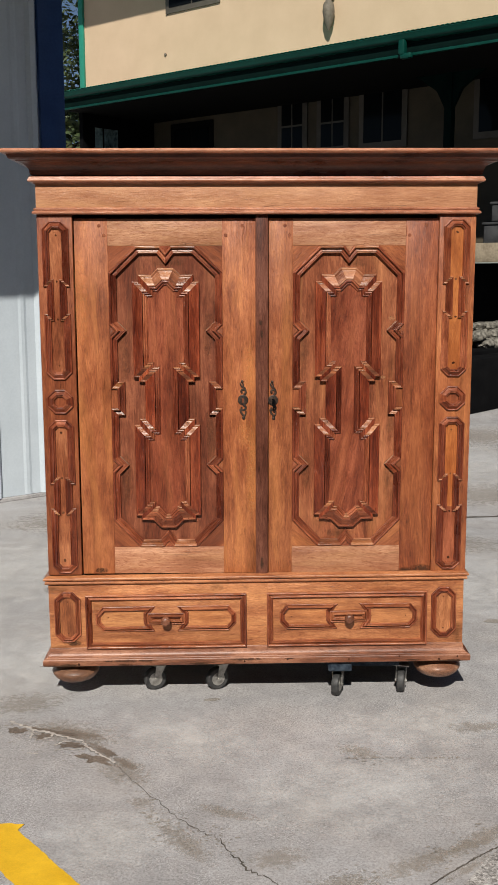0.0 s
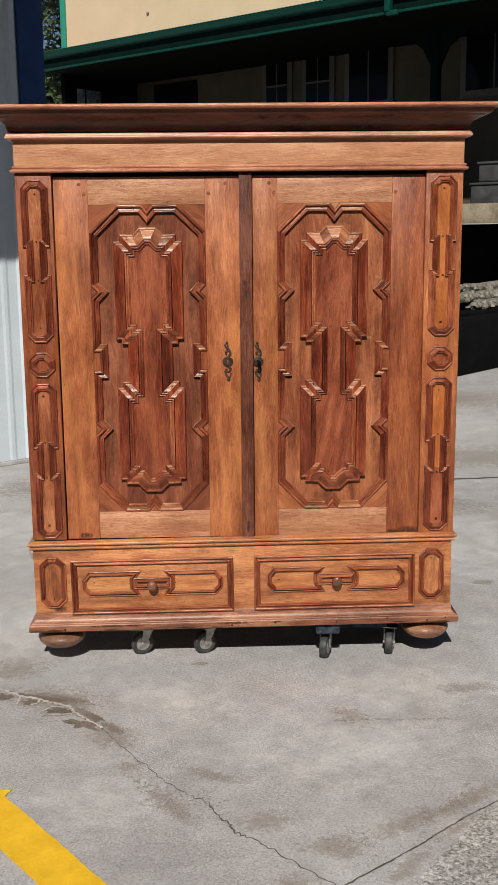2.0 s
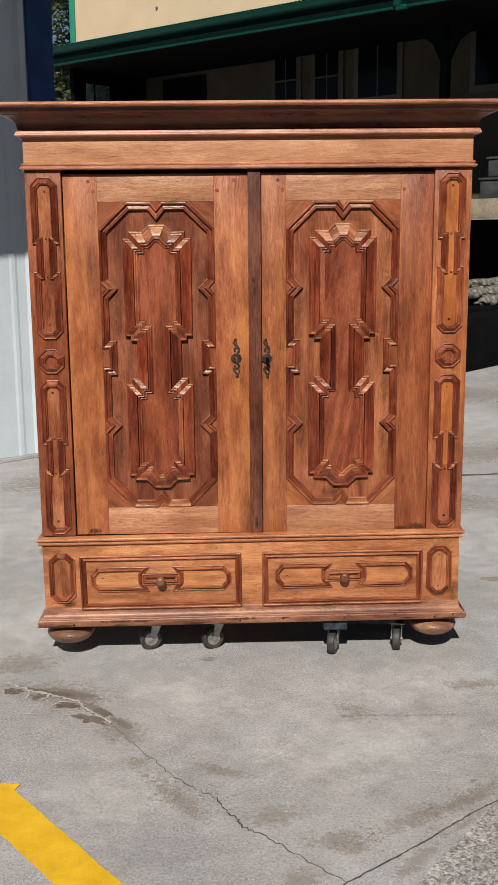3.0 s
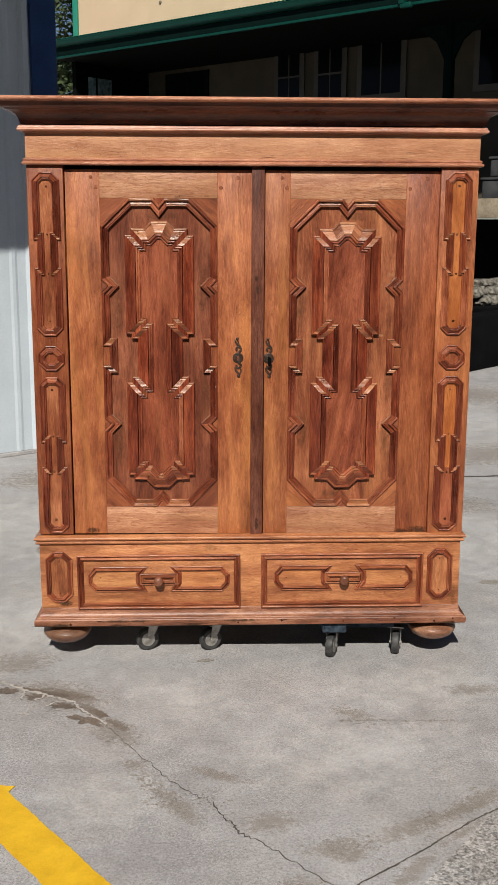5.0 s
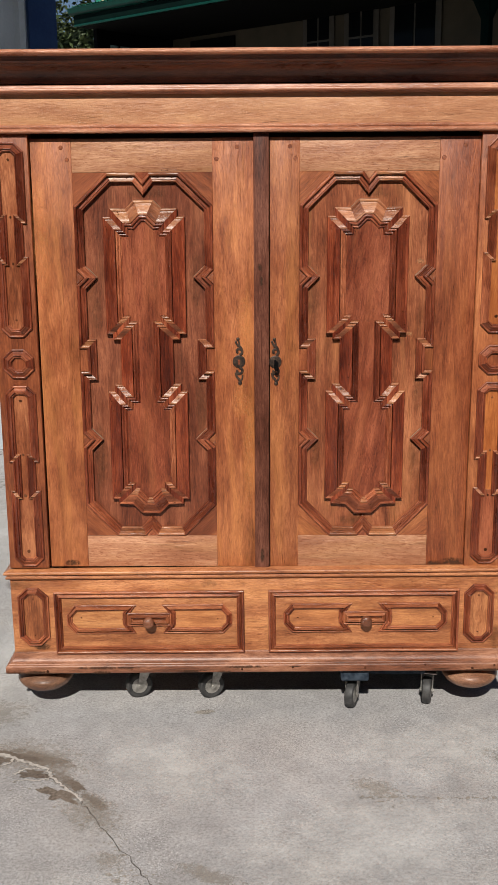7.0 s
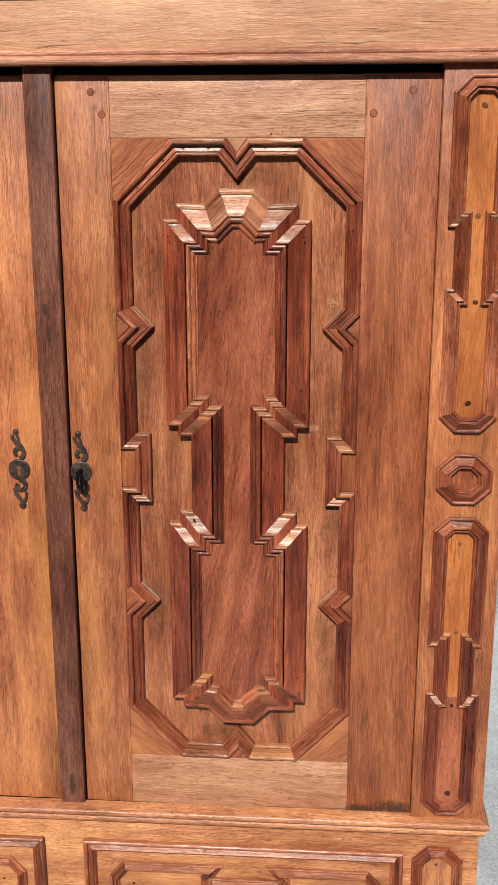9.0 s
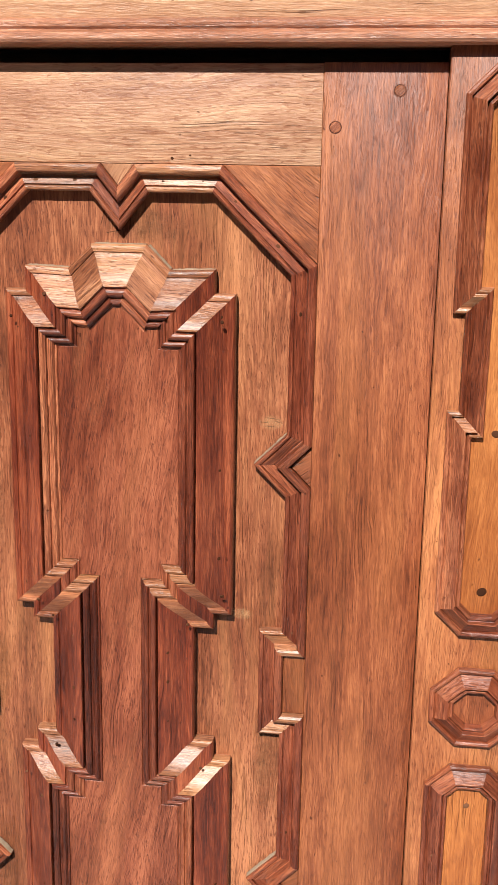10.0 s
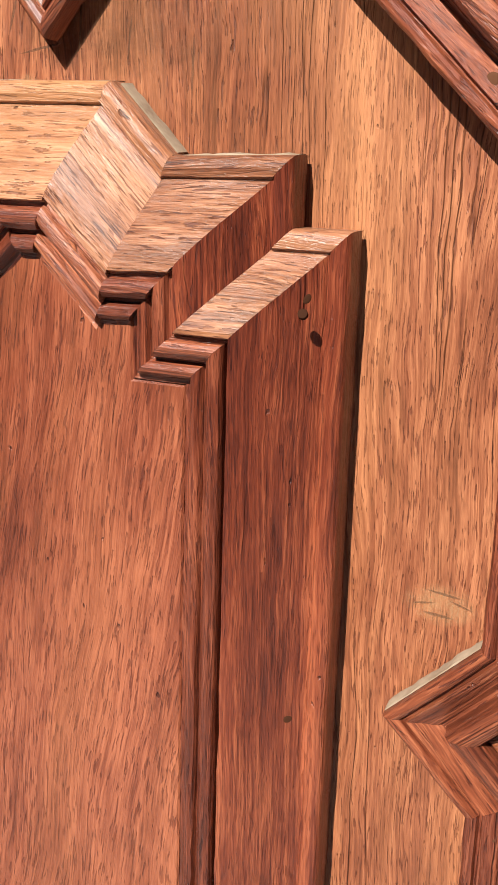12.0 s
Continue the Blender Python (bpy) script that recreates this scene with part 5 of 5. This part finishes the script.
# ---- dollies under the wardrobe ----
def caster(parent, x, y, heading, top):
    """Swivel caster whose wheel touches the ground."""
    R = 0.044
    m = Matrix.Translation((x, y, 0)) @ Matrix.Rotation(radians(heading), 4, "Z")
    plate = box_bm((-0.035, -0.03, top - 0.005), (0.035, 0.03, top - 0.0005), 0.001, 1, m)
    finish("caster_plate", plate, M_ZINC, parent)
    prof = [(R * 0.62, -0.013), (R * 0.86, -0.0145), (R * 0.97, -0.011), (R, -0.005), (R, 0.005), (R * 0.97, 0.011), (R * 0.86, 0.0145), (R * 0.62, 0.013)]
    off = 0.024
    axle = m @ Matrix.Translation((off, 0, R)) @ Matrix.Rotation(radians(90), 4, "X")
    w = finish("wheel", lathe_bm(prof, 28, axle), M_RUBBER, parent, None, "worn grey rubber wheel")
    finish("hub", lathe_bm([(R * 0.3, -0.0155), (R * 0.6, -0.0135), (R * 0.6, 0.0135), (R * 0.3, 0.0155)], 20, axle), M_ZINC, w)
    arms = []
    for s in (-1, 1):
        bm = bmesh.new()
        outline = [(-0.018, top - 0.006), (0.022, top - 0.006), (off + 0.009, R - 0.002), (off, R - 0.011), (off - 0.009, R - 0.004)]
        f = bm.faces.new([bm.verts.new((px, s * 0.0175, pz)) for px, pz in outline])
        ex = bmesh.ops.extrude_face_region(bm, geom=[f])
        for v in ex["geom"]:
            if isinstance(v, bmesh.types.BMVert):
                v.co.y += s * 0.0025
        bm.transform(m)
        arms.append(bm)
    arms.append(lathe_bm([(0.006, -0.023), (0.006, 0.023)], 10, axle))
    arms.append(lathe_bm([(0.02, top - 0.012), (0.022, top - 0.005)], 16, m))
    finish("caster_fork", join_bm(*arms), M_ZINC, parent)


def dolly(x0, x1, y0, y1, carpet, wheels, label):
    top = 0.108
    d = thing("furniture_dolly", label, "dolly", Matrix.Translation(((x0 + x1) / 2, (y0 + y1) / 2, 0)), "dollies under the wardrobe")
    mat = M_CARPET if carpet else M_DOLLYWOOD
    for a, b, ya in ((x0, x0 + 0.09, y0), (x1 - 0.07, x1, y0 + 0.14)):
        finish("runner", box_bm((a, ya, top), (b, y1, 0.147), 0.006, 3), mat, d)
    front = y0 + (0.03 if carpet else 0.12)
    for a, b in ((front, front + 0.08), (y1 - 0.1, y1 - 0.02)):
        finish("crossbar", box_bm((x0 + 0.092, a, top + 0.01), (x1 - 0.072, b, 0.146), 0.004, 2), mat, d)
    for x, y, h in wheels:
        caster(d, x, y, h, top)


dolly(-0.49, -0.12, 0.05, 0.48, False, [(-0.425, 0.10, 200), (-0.185, 0.10, 205), (-0.44, 0.43, 30), (-0.17, 0.43, 60)], "wooden furniture dolly with four swivel casters")
dolly(0.215, 0.56, -0.02, 0.44, True, [(0.262, 0.045, 250), (0.508, 0.075, 258), (0.27, 0.39, 40), (0.5, 0.39, 70)], "furniture dolly with blue-grey carpeted bars and casters")


# ---- steel-clad shed beside the yard ----
SH = Matrix.Translation((-1.785, 3.429, 0)) @ Matrix.Rotation(math.atan2(0.612, 0.791), 4, "Z")
shed = thing("shed", "pale steel-clad shed with navy corner trim", "shed", SH)


def ribbed_sheet(x0, x1, z0, z1, tf, pitch=0.38):
    """Steel sheet with trapezoid ribs, ribs upright, facing -y."""
    bm = bmesh.new()
    prof = []
    x = x0
    while x < x1 - 1e-6:
        for dx, y in ((0.0, 0.0), (0.45, 0.0), (0.5, -0.006), (0.56, -0.006), (0.61, 0.0), (0.78, 0.0), (0.84, -0.028), (0.94, -0.028)):
            if x + dx * pitch < x1:
                prof.append((x + dx * pitch, y))
        x += pitch
    prof.append((x1, 0.0))
    lo = [bm.verts.new((px, py, z0)) for px, py in prof]
    hi = [bm.verts.new((px, py, z1)) for px, py in prof]
    for i in range(len(prof) - 1):
        bm.faces.new((lo[i], lo[i + 1], hi[i + 1], hi[i]))
    ext = bmesh.ops.extrude_face_region(bm, geom=bm.faces[:])
    for v in ext["geom"]:
        if isinstance(v, bmesh.types.BMVert):
            v.co.y += 0.004
    bm.transform(tf)
    return bm


for k in range(6):
    finish("wall_sheet", ribbed_sheet(0.40 - 0.76 * (k + 1) + 0.002, 0.40 - 0.76 * k, 0.03, 3.77, SH), M_SIDING, shed, SH, sharp=0.3)
finish("corner_trim", join_bm(box_bm((0.402, -0.035, 0.03), (0.59, 0.01, 3.77), 0.004, 2, SH), box_bm((0.56, 0.0, 0.03), (0.592, 0.22, 3.77), 0.004, 2, SH)), M_NAVY, shed, SH, "navy blue steel corner trim")
finish("return_wall", box_bm((0.50, 0.222, 0.0), (0.58, 6.0, 3.77), 0, 1, SH), M_SIDING, shed, SH)
finish("plinth_strip", box_bm((-4.2, -0.02, 0.0), (0.59, 0.06, 0.028), 0.004, 1, SH), M_GROUND, shed, SH)
# out of view; added only to cast the shade line on the sheets
finish("added_overhang", box_bm((-4.3, -2.0, 3.79), (0.9, 0.3, 3.89), 0.01, 1, SH), M_SIDING, shed, SH, "unseen flat overhang added to shade the steel wall")
finish("rear_wall", box_bm((-4.2, 5.9, 0.0), (0.498, 6.0, 3.77), 0, 1, SH), M_SIDING, shed, SH)

# ---- house with a verandah ----
H0 = Matrix.Translation((-3.13, 16.8, 0)) @ Matrix.Rotation(math.atan2(-0.664, 0.748), 4, "Z")
house = thing("house", "cream two-storey house with green gutters and a dark verandah", "house", H0)


def hbox(name, lo, hi, mat, bevel=0.0, label="", parent=None):
    return finish(name, box_bm(lo, hi, bevel, 2, H0), mat, parent or house, H0, label)


GZ = 4.97
hbox("wall", (-2.5, 2.4, 5.2), (14.0, 2.6, 9.215), M_CREAM, label="cream rendered wall")
# the shade on the lower wall is painted into its colour
hbox("wall", (-2.5, 2.4, 2.0), (14.0, 2.6, 5.198), M_LOWWALL, label="lower wall, its deep shade painted in as dull brown")
hbox("wall", (-2.5, 2.602, 2.0), (-2.3, 9.0, 9.215), M_CREAM, label="cream rendered end wall")
hbox("corner_trim", (-2.57, 2.34, 5.2), (-2.43, 2.398, 9.215), M_TEAL, 0.01, "teal corner trim")
hbox("roof_eave", (-3.4, 0.35, 9.22), (14.5, 9.5, 9.4), M_ROOF, 0.01)
hbox("eave_gutter", (-3.4, 0.2, 9.16), (14.5, 0.345, 9.35), M_GREEN, 0.02)
# verandah roof of ribbed steel
bm = bmesh.new()
prof = [(-0.4 + 0.04 * k, 0.012 * math.sin(k * math.pi / 1.0 + 0.5 * math.pi * (k % 2))) for k in range(370)]
lo = [bm.verts.new((x, -0.08, GZ + 0.03 + h)) for x, h in prof]
hi = [bm.verts.new((x, 2.39, GZ + 0.32 + h)) for x, h in prof]
for i in range(len(prof) - 1):
    bm.faces.new((lo[i], lo[i + 1], hi[i + 1], hi[i]))
ext = bmesh.ops.extrude_face_region(bm, geom=bm.faces[:])
for v in ext["geom"]:
    if isinstance(v, bmesh.types.BMVert):
        v.co.z -= 0.004
bm.transform(H0)
finish("verandah_roof", bm, M_ROOF, house, H0)
# gutter: half-round trough, with fascia behind
gp = [(0.0, 0.0), (-0.105, 0.0), (-0.115, -0.012), (-0.108, -0.02), (-0.1, -0.07), (-0.085, -0.1), (-0.03, -0.118), (0.0, -0.118)]
bm = bmesh.new()
ra = [bm.verts.new((-0.45, y, GZ + z)) for y, z in gp]
rb = [bm.verts.new((14.0, y, GZ + z)) for y, z in gp]
for j in range(len(gp)):
    bm.faces.new((ra[j], ra[(j + 1) % len(gp)], rb[(j + 1) % len(gp)], rb[j]))
bm.faces.new(ra)
bm.faces.new(rb[::-1])
bm.transform(H0)
finish("gutter", bm, M_GREEN, house, H0, "glossy green gutter", sharp=0.9)
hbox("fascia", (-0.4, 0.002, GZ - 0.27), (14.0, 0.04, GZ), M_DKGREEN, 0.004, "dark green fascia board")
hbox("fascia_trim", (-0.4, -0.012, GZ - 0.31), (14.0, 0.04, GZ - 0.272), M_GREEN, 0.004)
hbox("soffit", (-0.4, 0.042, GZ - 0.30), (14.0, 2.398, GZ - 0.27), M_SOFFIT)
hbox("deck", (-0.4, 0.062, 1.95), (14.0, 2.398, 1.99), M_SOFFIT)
hbox("verandah_edge", (-0.4, 0.0, 1.72), (14.0, 0.06, 1.99), M_DECK, 0.01, "weathered timber deck edge")
# black sheets added at the verandah's end in place of its shaded inside
hbox("shade_blank", (-0.4, 0.1, 1.992), (-0.3, 2.39, 3.9), M_BLACK)
hbox("shade_blank", (-0.4, 0.45, 3.902), (-0.3, 2.39, GZ - 0.302), M_BLACK)
for ya, yb in ((0.76, 0.95), (1.0, 1.36)):
    hbox("pane", (-0.298, ya, 3.95), (-0.29, yb, 4.42), M_GLASS_PALE)
# posts with brackets
for px in (7.2, 11.9):
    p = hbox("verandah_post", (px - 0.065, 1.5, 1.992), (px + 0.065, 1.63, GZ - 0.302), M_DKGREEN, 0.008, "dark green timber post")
    for s in (-1, 1):
        bm = bmesh.new()
        o = [(px + s * 0.066, GZ - 0.305), (px + s * 0.62, GZ - 0.305), (px + s * 0.5, GZ - 0.37), (px + s * 0.22, GZ - 0.56), (px + s * 0.066, GZ - 0.85)]
        f = bm.faces.new([bm.verts.new((x, 1.53, z)) for x, z in o])
        ex = bmesh.ops.extrude_face_region(bm, geom=[f])
        for v in ex["geom"]:
            if isinstance(v, bmesh.types.BMVert):
                v.co.y += 0.07
        bm.transform(H0)
        finish("bracket", bm, M_DKGREEN, p, H0)
# downpipe elbow at the gutter
dp = join_bm(box_bm((7.31, -0.13, GZ - 0.30), (7.41, -0.03, GZ - 0.09), 0.02, 2, H0), box_bm((7.33, -0.12, GZ - 0.36), (7.52, -0.04, GZ - 0.28), 0.025, 2, H0))
finish("downpipe", dp, M_GREEN, house, H0, "short green downpipe elbow")


def window(x0, x1, z0, z1, cols, rows, y=2.4, name="window", frame_mat=M_WINFRAME, pane_mat=M_GLASS):
    w = hbox(name, (x0 - 0.09, y - 0.035, z0 - 0.09), (x1 + 0.09, y - 0.003, z1 + 0.09), frame_mat, 0.006)
    cw, ch = (x1 - x0) / cols, (z1 - z0) / rows
    for i in range(cols):
        for j in range(rows):
            finish("pane", box_bm((x0 + i * cw + 0.018, y - 0.046, z0 + j * ch + 0.018), (x0 + (i + 1) * cw - 0.018, y - 0.038, z0 + (j + 1) * ch - 0.018), 0, 1, H0), pane_mat, w, H0)


window(-1.75, -1.02, 3.2, 4.5, 2, 1, frame_mat=M_DKGREEN, pane_mat=M_GLASS_PALE)
window(0.3, 1.3, 2.6, 4.5, 2, 1, frame_mat=M_SOFFIT)
window(3.14, 3.66, 2.5, 4.72, 2, 5, name="door")
window(4.06, 4.6, 2.5, 4.7, 2, 5, name="door")
window(5.0, 5.82, 3.82, 4.9, 2, 1)
window(7.27, 8.3, 3.82, 4.88, 2, 1)
window(0.2, 1.5, 6.85, 8.0, 2, 1)
# wall lamp whose shadow falls below it
lamp = join_bm(box_bm((4.27, 2.2, 6.36), (4.33, 2.398, 6.42), 0.01, 2, H0), lathe_bm([(0.02, 0.0), (0.07, 0.1), (0.11, 0.3), (0.1, 0.42), (0.04, 0.52)], 16, H0 @ Matrix.Translation((4.3, 2.26, 5.84))))
finish("wall_lamp", lamp, M_LAMP, house, H0, "small weathered brown wall lamp")
finish("wall_mark", lathe_bm([(0.03, 0.0), (0.03, 0.02), (0.02, 0.03)], 10, H0 @ Matrix.Translation((0.07, 2.398, 5.99)) @ Matrix.Rotation(radians(90), 4, "X")), M_LAMP, house, H0)
# undercroft: black walls give the shade under the deck as colour
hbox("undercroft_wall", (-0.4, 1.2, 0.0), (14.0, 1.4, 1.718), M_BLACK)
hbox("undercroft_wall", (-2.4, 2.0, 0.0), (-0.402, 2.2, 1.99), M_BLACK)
for px in (1.0, 5.0, 9.4, 13.0):
    hbox("pier", (px - 0.1, 0.15, 0.0), (px + 0.1, 0.35, 1.718), M_DKGREEN, 0.01)


def crate(x, z0, w, h, y=1.2):
    c = thing("storage_crate", "grey plastic crate on the shaded verandah", "crate", H0 @ Matrix.Translation((x, y, z0)), "crates on the verandah")
    finish("tub", box_bm((x - w / 2, y, z0), (x + w / 2, y + 0.5, z0 + h - 0.04), 0.03, 3, H0), M_BIN, c, H0)
    finish("lid", box_bm((x - w / 2 - 0.02, y - 0.02, z0 + h - 0.039), (x + w / 2 + 0.02, y + 0.52, z0 + h), 0.015, 2, H0), M_BIN, c, H0)


for x, z0, w, h in ((8.35, 1.992, 0.6, 0.34), (9.05, 1.992, 0.62, 0.34), (8.45, 2.333, 0.55, 0.3), (9.1, 2.333, 0.5, 0.32)):
    crate(x, z0, w, h)

# dark garden wall with field stones on it
RW = Matrix.Translation((2.2, 7.45, 0)) @ Matrix.Rotation(math.atan2(0.47, 0.42), 4, "Z")
gw = thing("garden_wall", "low black retaining wall under large field stones", "retaining wall", RW)
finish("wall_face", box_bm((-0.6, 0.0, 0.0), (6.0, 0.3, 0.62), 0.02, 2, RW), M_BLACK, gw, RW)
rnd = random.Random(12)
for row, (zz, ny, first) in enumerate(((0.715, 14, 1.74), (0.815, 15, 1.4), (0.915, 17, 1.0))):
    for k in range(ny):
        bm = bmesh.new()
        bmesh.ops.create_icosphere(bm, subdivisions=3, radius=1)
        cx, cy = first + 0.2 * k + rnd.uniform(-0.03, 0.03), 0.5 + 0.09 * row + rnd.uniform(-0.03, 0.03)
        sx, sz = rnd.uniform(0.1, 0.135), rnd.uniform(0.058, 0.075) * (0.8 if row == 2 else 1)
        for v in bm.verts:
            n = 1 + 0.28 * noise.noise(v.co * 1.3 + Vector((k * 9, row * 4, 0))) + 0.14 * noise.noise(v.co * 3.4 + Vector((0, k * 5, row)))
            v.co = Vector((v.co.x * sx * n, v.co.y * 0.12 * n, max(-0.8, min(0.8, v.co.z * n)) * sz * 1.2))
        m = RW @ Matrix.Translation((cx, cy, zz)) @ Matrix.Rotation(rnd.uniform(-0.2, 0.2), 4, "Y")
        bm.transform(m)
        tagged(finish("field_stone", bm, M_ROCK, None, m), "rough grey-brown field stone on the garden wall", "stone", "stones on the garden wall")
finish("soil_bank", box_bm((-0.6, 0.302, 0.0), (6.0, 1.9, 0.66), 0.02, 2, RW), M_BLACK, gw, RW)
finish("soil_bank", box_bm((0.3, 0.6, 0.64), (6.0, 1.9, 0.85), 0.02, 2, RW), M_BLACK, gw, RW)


# ---- trees behind ----
def tree(x, y, height, spread, seed, leaves, base=1.0):
    t = thing("tree", "leafy green tree behind the buildings", "tree", Matrix.Translation((x, y, 0)), "trees behind the yard")
    rnd = random.Random(seed)
    trunk = []

    def limb(a, b, r0, r1):
        bm = bmesh.new()
        pts = [Vector(a).lerp(Vector(b), f) + Vector((rnd.uniform(-1, 1), rnd.uniform(-1, 1), 0)) * 0.06 for f in (0, 0.25, 0.5, 0.75, 1)]
        rings = []
        for i, p in enumerate(pts):
            r = r0 + (r1 - r0) * i / 4
            rings.append([bm.verts.new(p + Vector((r * math.cos(k * math.pi / 4), r * math.sin(k * math.pi / 4), 0))) for k in range(8)])
        for p, q in zip(rings, rings[1:]):
            for k in range(8):
                bm.faces.new((p[k], p[(k + 1) % 8], q[(k + 1) % 8], q[k]))
        bm.faces.new(rings[0][::-1])
        bm.faces.new(rings[-1])
        return bm

    trunk.append(limb((x, y, 0), (x + 0.2, y, height * 0.6), 0.22, 0.12))
    tips = []
    for k in range(9):
        a = rnd.uniform(0, 2 * math.pi)
        z0 = height * rnd.uniform(0.2, 0.55)
        tip = (x + spread * math.cos(a) * rnd.uniform(0.4, 0.9), y + spread * math.sin(a) * rnd.uniform(0.4, 0.9), z0 + height * rnd.uniform(0.15, 0.4))
        trunk.append(limb((x + 0.1, y, z0), tip, 0.08, 0.025))
        tips.append(tip)
    finish("trunk", join_bm(*trunk), M_BARK, t)
    verts, faces = [], []
    clumps = [Vector(p) for p in tips] + [Vector((x + rnd.gauss(0, spread * 0.5), y + rnd.gauss(0, spread * 0.5), rnd.uniform(base, height))) for _ in range(40)]
    for k in range(leaves):
        c = rnd.choice(clumps) + Vector((rnd.gauss(0, 0.4), rnd.gauss(0, 0.4), rnd.gauss(0, 0.34)))
        a, b = Vector((rnd.gauss(0, 1), rnd.gauss(0, 1), rnd.gauss(0, 0.6))).normalized(), Vector((rnd.gauss(0, 1), rnd.gauss(0, 1), rnd.gauss(0, 1)))
        b = a.cross(b).normalized()
        s = rnd.uniform(0.035, 0.085)
        i = len(verts)
        verts += [c - a * s * 1.6, c - b * s * 0.5, c + a * s * 1.6, c + b * s * 0.5]
        faces.append((i, i + 1, i + 2, i + 3))
    me = bpy.data.meshes.new("crown")
    me.from_pydata(verts, [], faces)
    me.materials.append(M_LEAF)
    ob = new("crown", me)
    WORLD[ob.name] = Matrix.Identity(4)
    ob.parent = t
    ob.matrix_parent_inverse = WORLD[t.name].inverted()
    tagged(ob, "crown of small green leaves")


tree(-4.4, 23.5, 8.0, 2.0, 3, 15000)
tree(-6.5, 26.0, 10.0, 2.6, 8, 12000)
tree(-2.6, 28.0, 7.0, 2.2, 5, 9000)


# unseen plain walls behind and beside the camera, added to cut sky light
for nm, lo, hi in (("sky_block_south", (-12, -10.4, 0), (12, -10.0, 6.4)), ("sky_block_east", (9.0, -10.0, 0), (9.4, 4.0, 6.4)), ("sky_block_west", (-8.4, -10.0, 0), (-8.0, 0.5, 6.4))):
    tagged(finish(nm, box_bm(lo, hi), M_LOWWALL), "unseen brown wall added to block sky light", "wall", kind="structure")
